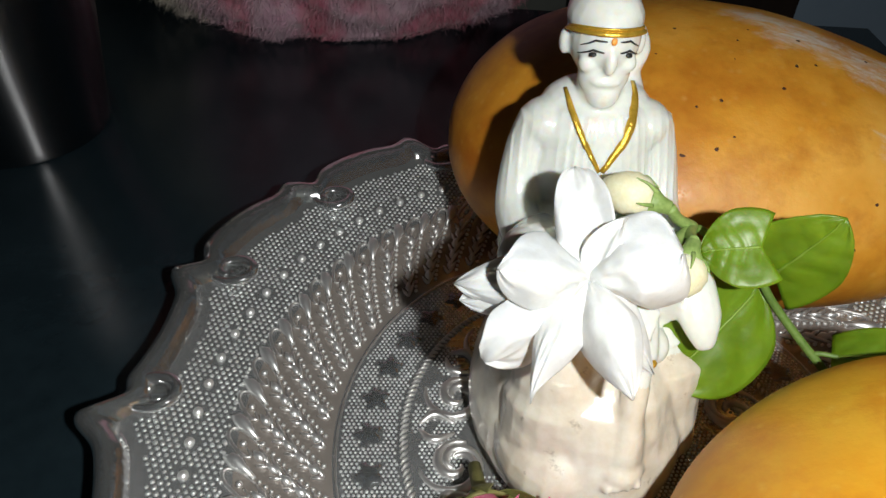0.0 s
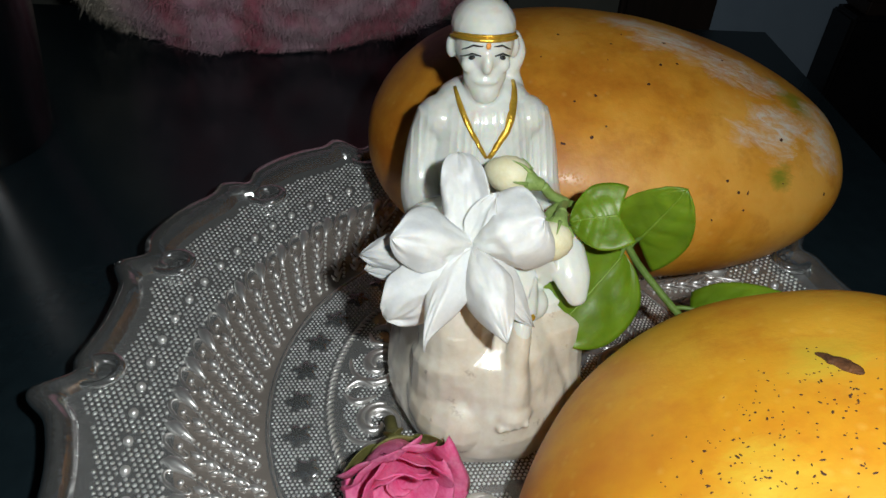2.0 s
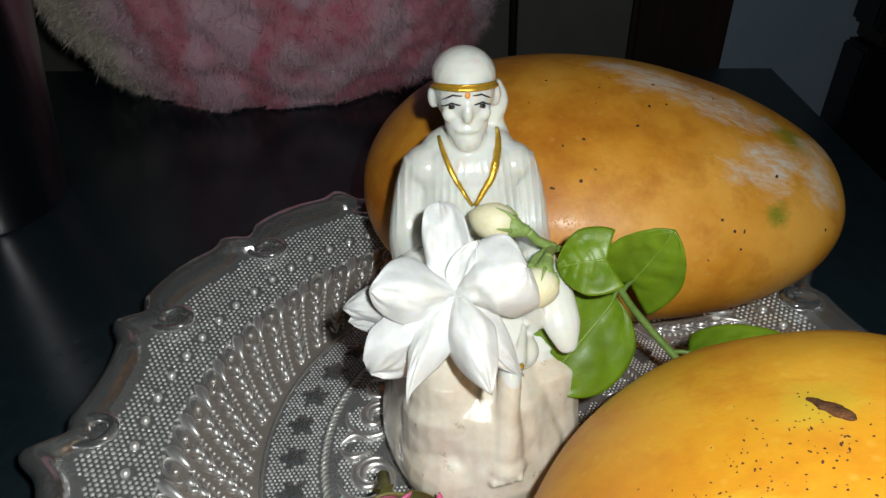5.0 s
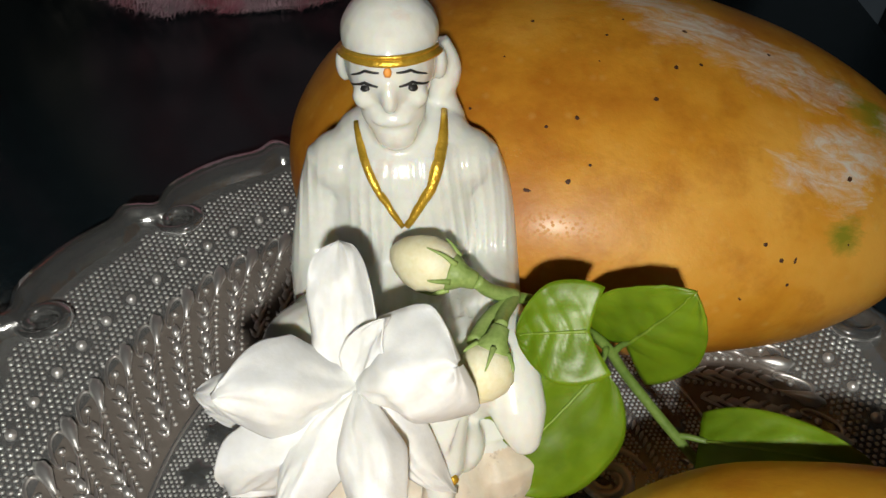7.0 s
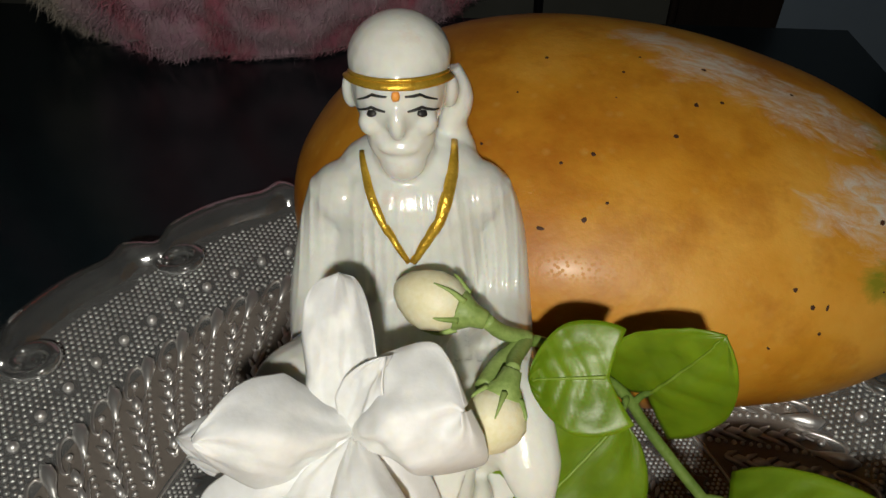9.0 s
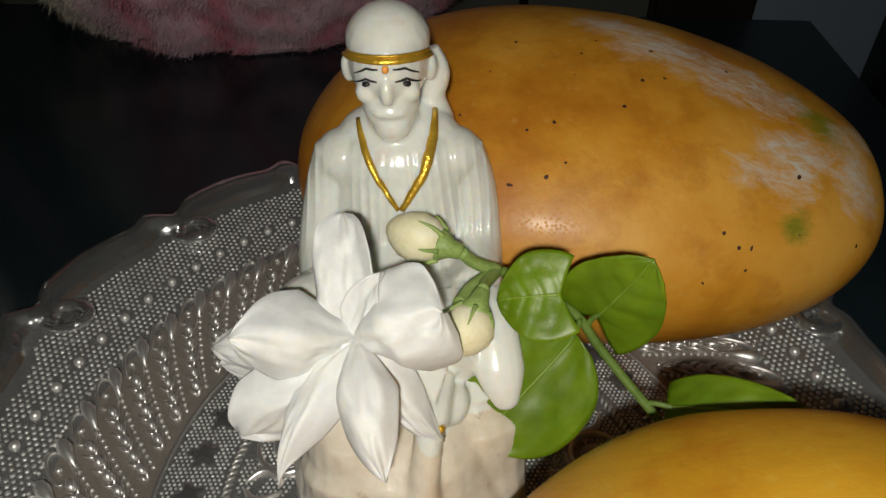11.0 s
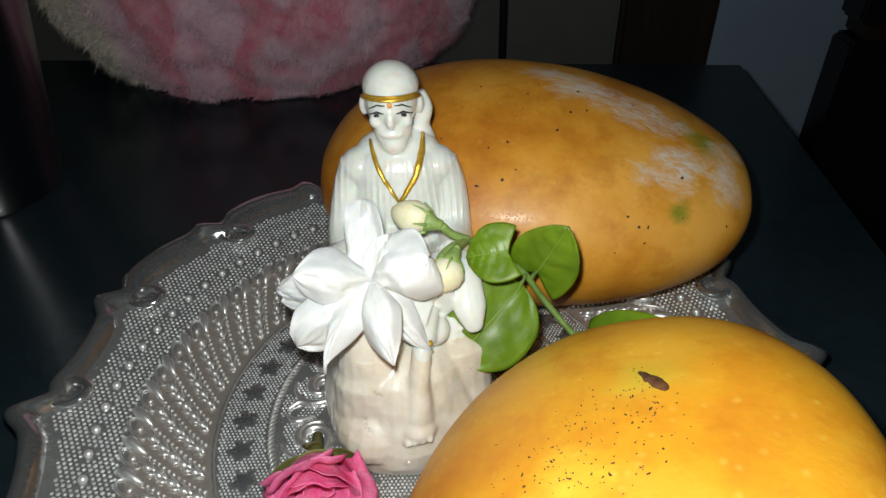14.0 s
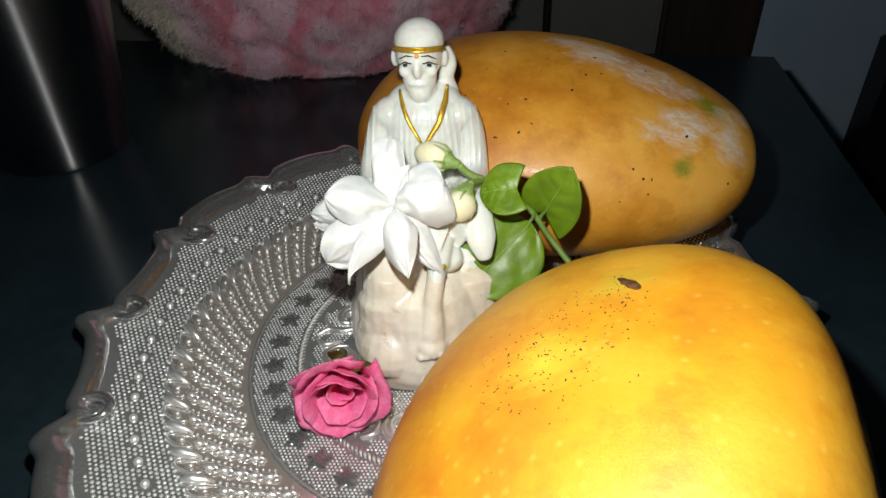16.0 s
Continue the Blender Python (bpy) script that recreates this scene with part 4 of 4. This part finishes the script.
def rose_petals():
    # count, radius at the mouth, height, half span, flare
    rings = [(2, 0.0038, 0.0125, 2.0, 0.0), (3, 0.0072, 0.0168, 1.5, 0.0010), (4, 0.0098, 0.0182, 1.25, 0.0016), (5, 0.0122, 0.0165, 1.05, 0.0024)]
    k = 0
    for count, radius, tall, span, flare in rings:
        for i in range(count):
            mid = 2 * math.pi * (i + 0.25 * noise.noise(Vector((k * 1.3, 2, 1)))) / count + k * 0.9
            lean = 1 + 0.18 * noise.noise(Vector((k * 2.1, 5, 3)))
            verts = []
            nu, nv = 18, 14
            for side in (0, 1):
                for j in range(nv + 1):
                    v = j / nv
                    for q in range(nu + 1):
                        u = 2 * q / nu - 1
                        a = mid + u * span * (0.60 + 0.40 * math.sin(v * 1.57))
                        r = radius * lean * (0.22 + 0.78 * math.sin(min(1.57, v * 1.45)) ** 0.9) + flare * max(0, v - 0.62) ** 1.4 * 5
                        h = tall * (v - 0.30 * v * v * abs(u) ** 2.5) - flare * 2.2 * max(0, v - 0.80) ** 1.5 * 5
                        wave = noise.noise(Vector((u * 2.2, v * 1.5, k * 1.7)))
                        r += 0.0015 * wave * v * v + 0.0007 * u
                        h += 0.0016 * noise.noise(Vector((u * 3.0, k * 2.3, 4))) * v
                        r -= side * 0.0004
                        verts.append((r * math.cos(a), r * math.sin(a), h))
            n = nu + 1
            tot = n * (nv + 1)
            faces = []
            for j in range(nv):
                for q in range(nu):
                    a = j * n + q
                    faces += [(a, a + 1, a + n + 1, a + n), (tot + a, tot + a + n, tot + a + n + 1, tot + a + 1)]
            for q in range(nu):
                a = nv * n + q
                faces.append((a, a + 1, tot + a + 1, tot + a))
            for j in range(nv):
                for a, b in ((j * n, (j + 1) * n), (j * n + nu, (j + 1) * n + nu)):
                    faces.append((a, b, tot + b, tot + a))
            bm = bmesh.new()
            put(bm, verts, faces)
            bmesh.ops.recalc_face_normals(bm, faces=bm.faces)
            part("petal", bm, ROSE, rose).matrix_basis = rose_turn
            k += 1
    cal = bmesh.new()
    turned(cal, [(0.0004, -0.008), (0.0016, -0.0078), (0.0018, -0.002), (0.0042, 0.0010), (0.0075, 0.0040), (0.0070, 0.0043), (0.0010, 0.0)], 20)
    part("calyx", cal, SEPAL, rose, "dull green calyx").matrix_basis = rose_turn
    for i in range(5):
        a = i * 2 * math.pi / 5 + 0.4
        o = Vector((math.cos(a), math.sin(a), 0))
        t = Vector((-math.sin(a), math.cos(a), 0))
        bm = sheet(o * 0.004 + Vector((0, 0, 0.001)), o * 0.0150 + Vector((0, 0, 0.0095)), t, 0.0026, 0.10, 0.1, pointed, 0.0004, seed=i)
        part("sepal", bm, SEPAL, rose, "dull green sepal").matrix_basis = rose_turn


rose_petals()

# ---- the steel tumbler and the red container in it ----
tumbler = thing("steel_tumbler", (-0.161, 0.251, 0.0))
prof = [(0.0, 0.0008), (0.0295, 0.0008), (0.0308, 0.0), (0.0315, 0.0012), (0.0322, 0.004), (0.0440, 0.0855), (0.0448, 0.0865), (0.0452, 0.0877), (0.0446, 0.0887), (0.0436, 0.0877), (0.0430, 0.0855), (0.0312, 0.005), (0.0305, 0.0035), (0.0, 0.0035)]
part("cup", turned(bmesh.new(), prof, 96), STEEL, tumbler)
part("rolled_rim", turned(bmesh.new(), [(0.0447, 0.0866), (0.0458, 0.0872), (0.0462, 0.0882), (0.0456, 0.0892), (0.0445, 0.0894)], 96, True), STEEL, tumbler)
tagged(tumbler, "plain brushed stainless-steel tumbler on the table", "tumbler")
red = thing("red_container", (-0.1485, 0.253, 0.0060))
red.rotation_euler = (0, radians(11), 0)
part("shell", turned(bmesh.new(), [(0.0, 0.0), (0.0095, 0.0), (0.0105, 0.002), (0.0115, 0.112), (0.0108, 0.114), (0.0, 0.1145)], 48), RED, red)
part("lid_ring", turned(bmesh.new(), [(0.0117, 0.098), (0.0128, 0.099), (0.0130, 0.104), (0.0117, 0.105)], 48, True), RED, red)
tagged(red, "glossy red plastic container standing inside the steel tumbler", "container")
ribbon = part("ribbon", sheet((0, 0, 0.09), (0.006, -0.006, 0.001), (1, 0.2, 0), 0.004, 0.04, 0.2, lambda v: 1.0 - 0.5 * v, 0.0006), RIBBON)
ribbon.location = (-0.172, 0.335, 0.018)
tagged(ribbon, "faded pink ribbon hanging down beside the plush cushion", "ribbon")


# ---- the plush cushion ----
def plush():
    top = thing("plush_cushion", (-0.054, 0.418, 0.0))
    tagged(top, "fluffy pink and cream plush cushion standing on the table", "cushion")
    semi, mid = Vector((0.130, 0.104, 0.112)), Vector((0, 0, 0.072))
    bm = bmesh.new()
    bmesh.ops.create_icosphere(bm, subdivisions=6, radius=1)
    def skin(n):
        k = 1 + 0.04 * noise.noise(n * 3.0) + 0.045 * noise.noise(n * 8.0) + 0.03 * noise.noise(n * 20.0)
        p = Vector((n.x * semi.x, n.y * semi.y, n.z * semi.z)) * k + mid
        p.z = max(p.z, 0.002)
        return p
    for v in bm.verts:
        v.co = skin(v.co.normalized())
    part("body", bm, FUR, top)
    rnd = random.Random(4)
    verts, faces = [], []
    for i in range(130000):
        n = Vector((rnd.gauss(0, 1), rnd.gauss(0, 1), rnd.gauss(0, 1))).normalized()
        if n.y > 0.35:
            continue
        p = skin(n)
        lump = Vector((noise.noise(n * 9), noise.noise(n * 9 + Vector((7, 0, 0))), noise.noise(n * 9 + Vector((0, 7, 0)))))
        d = (n + 0.9 * lump + Vector((rnd.gauss(0, 0.6), rnd.gauss(0, 0.6), rnd.gauss(0, 0.6) - 0.1))).normalized()
        t = d.cross(Vector((rnd.random(), rnd.random(), rnd.random()))).normalized()
        w, l = rnd.uniform(0.00012, 0.0003), rnd.uniform(0.0015, 0.0045)
        bend = Vector((rnd.gauss(0, 0.002), rnd.gauss(0, 0.002), rnd.gauss(0, 0.002) - 0.002))
        a = len(verts)
        q = [p - t * w, p + t * w, p + d * l * 0.55 + t * w * 0.8, p + d * l * 0.55 - t * w * 0.8, p + d * l + bend]
        for c in q:
            c.z = max(c.z, 0.001)
        verts += q
        faces += [(a, a + 1, a + 2, a + 3), (a + 3, a + 2, a + 4)]
    me = bpy.data.meshes.new("fur")
    me.from_pydata([tuple(v) for v in verts], [], faces)
    me.materials.append(FUR)
    tagged(new("fur", me), "soft tufted pink and cream pile", kind="stuff").parent = top


plush()
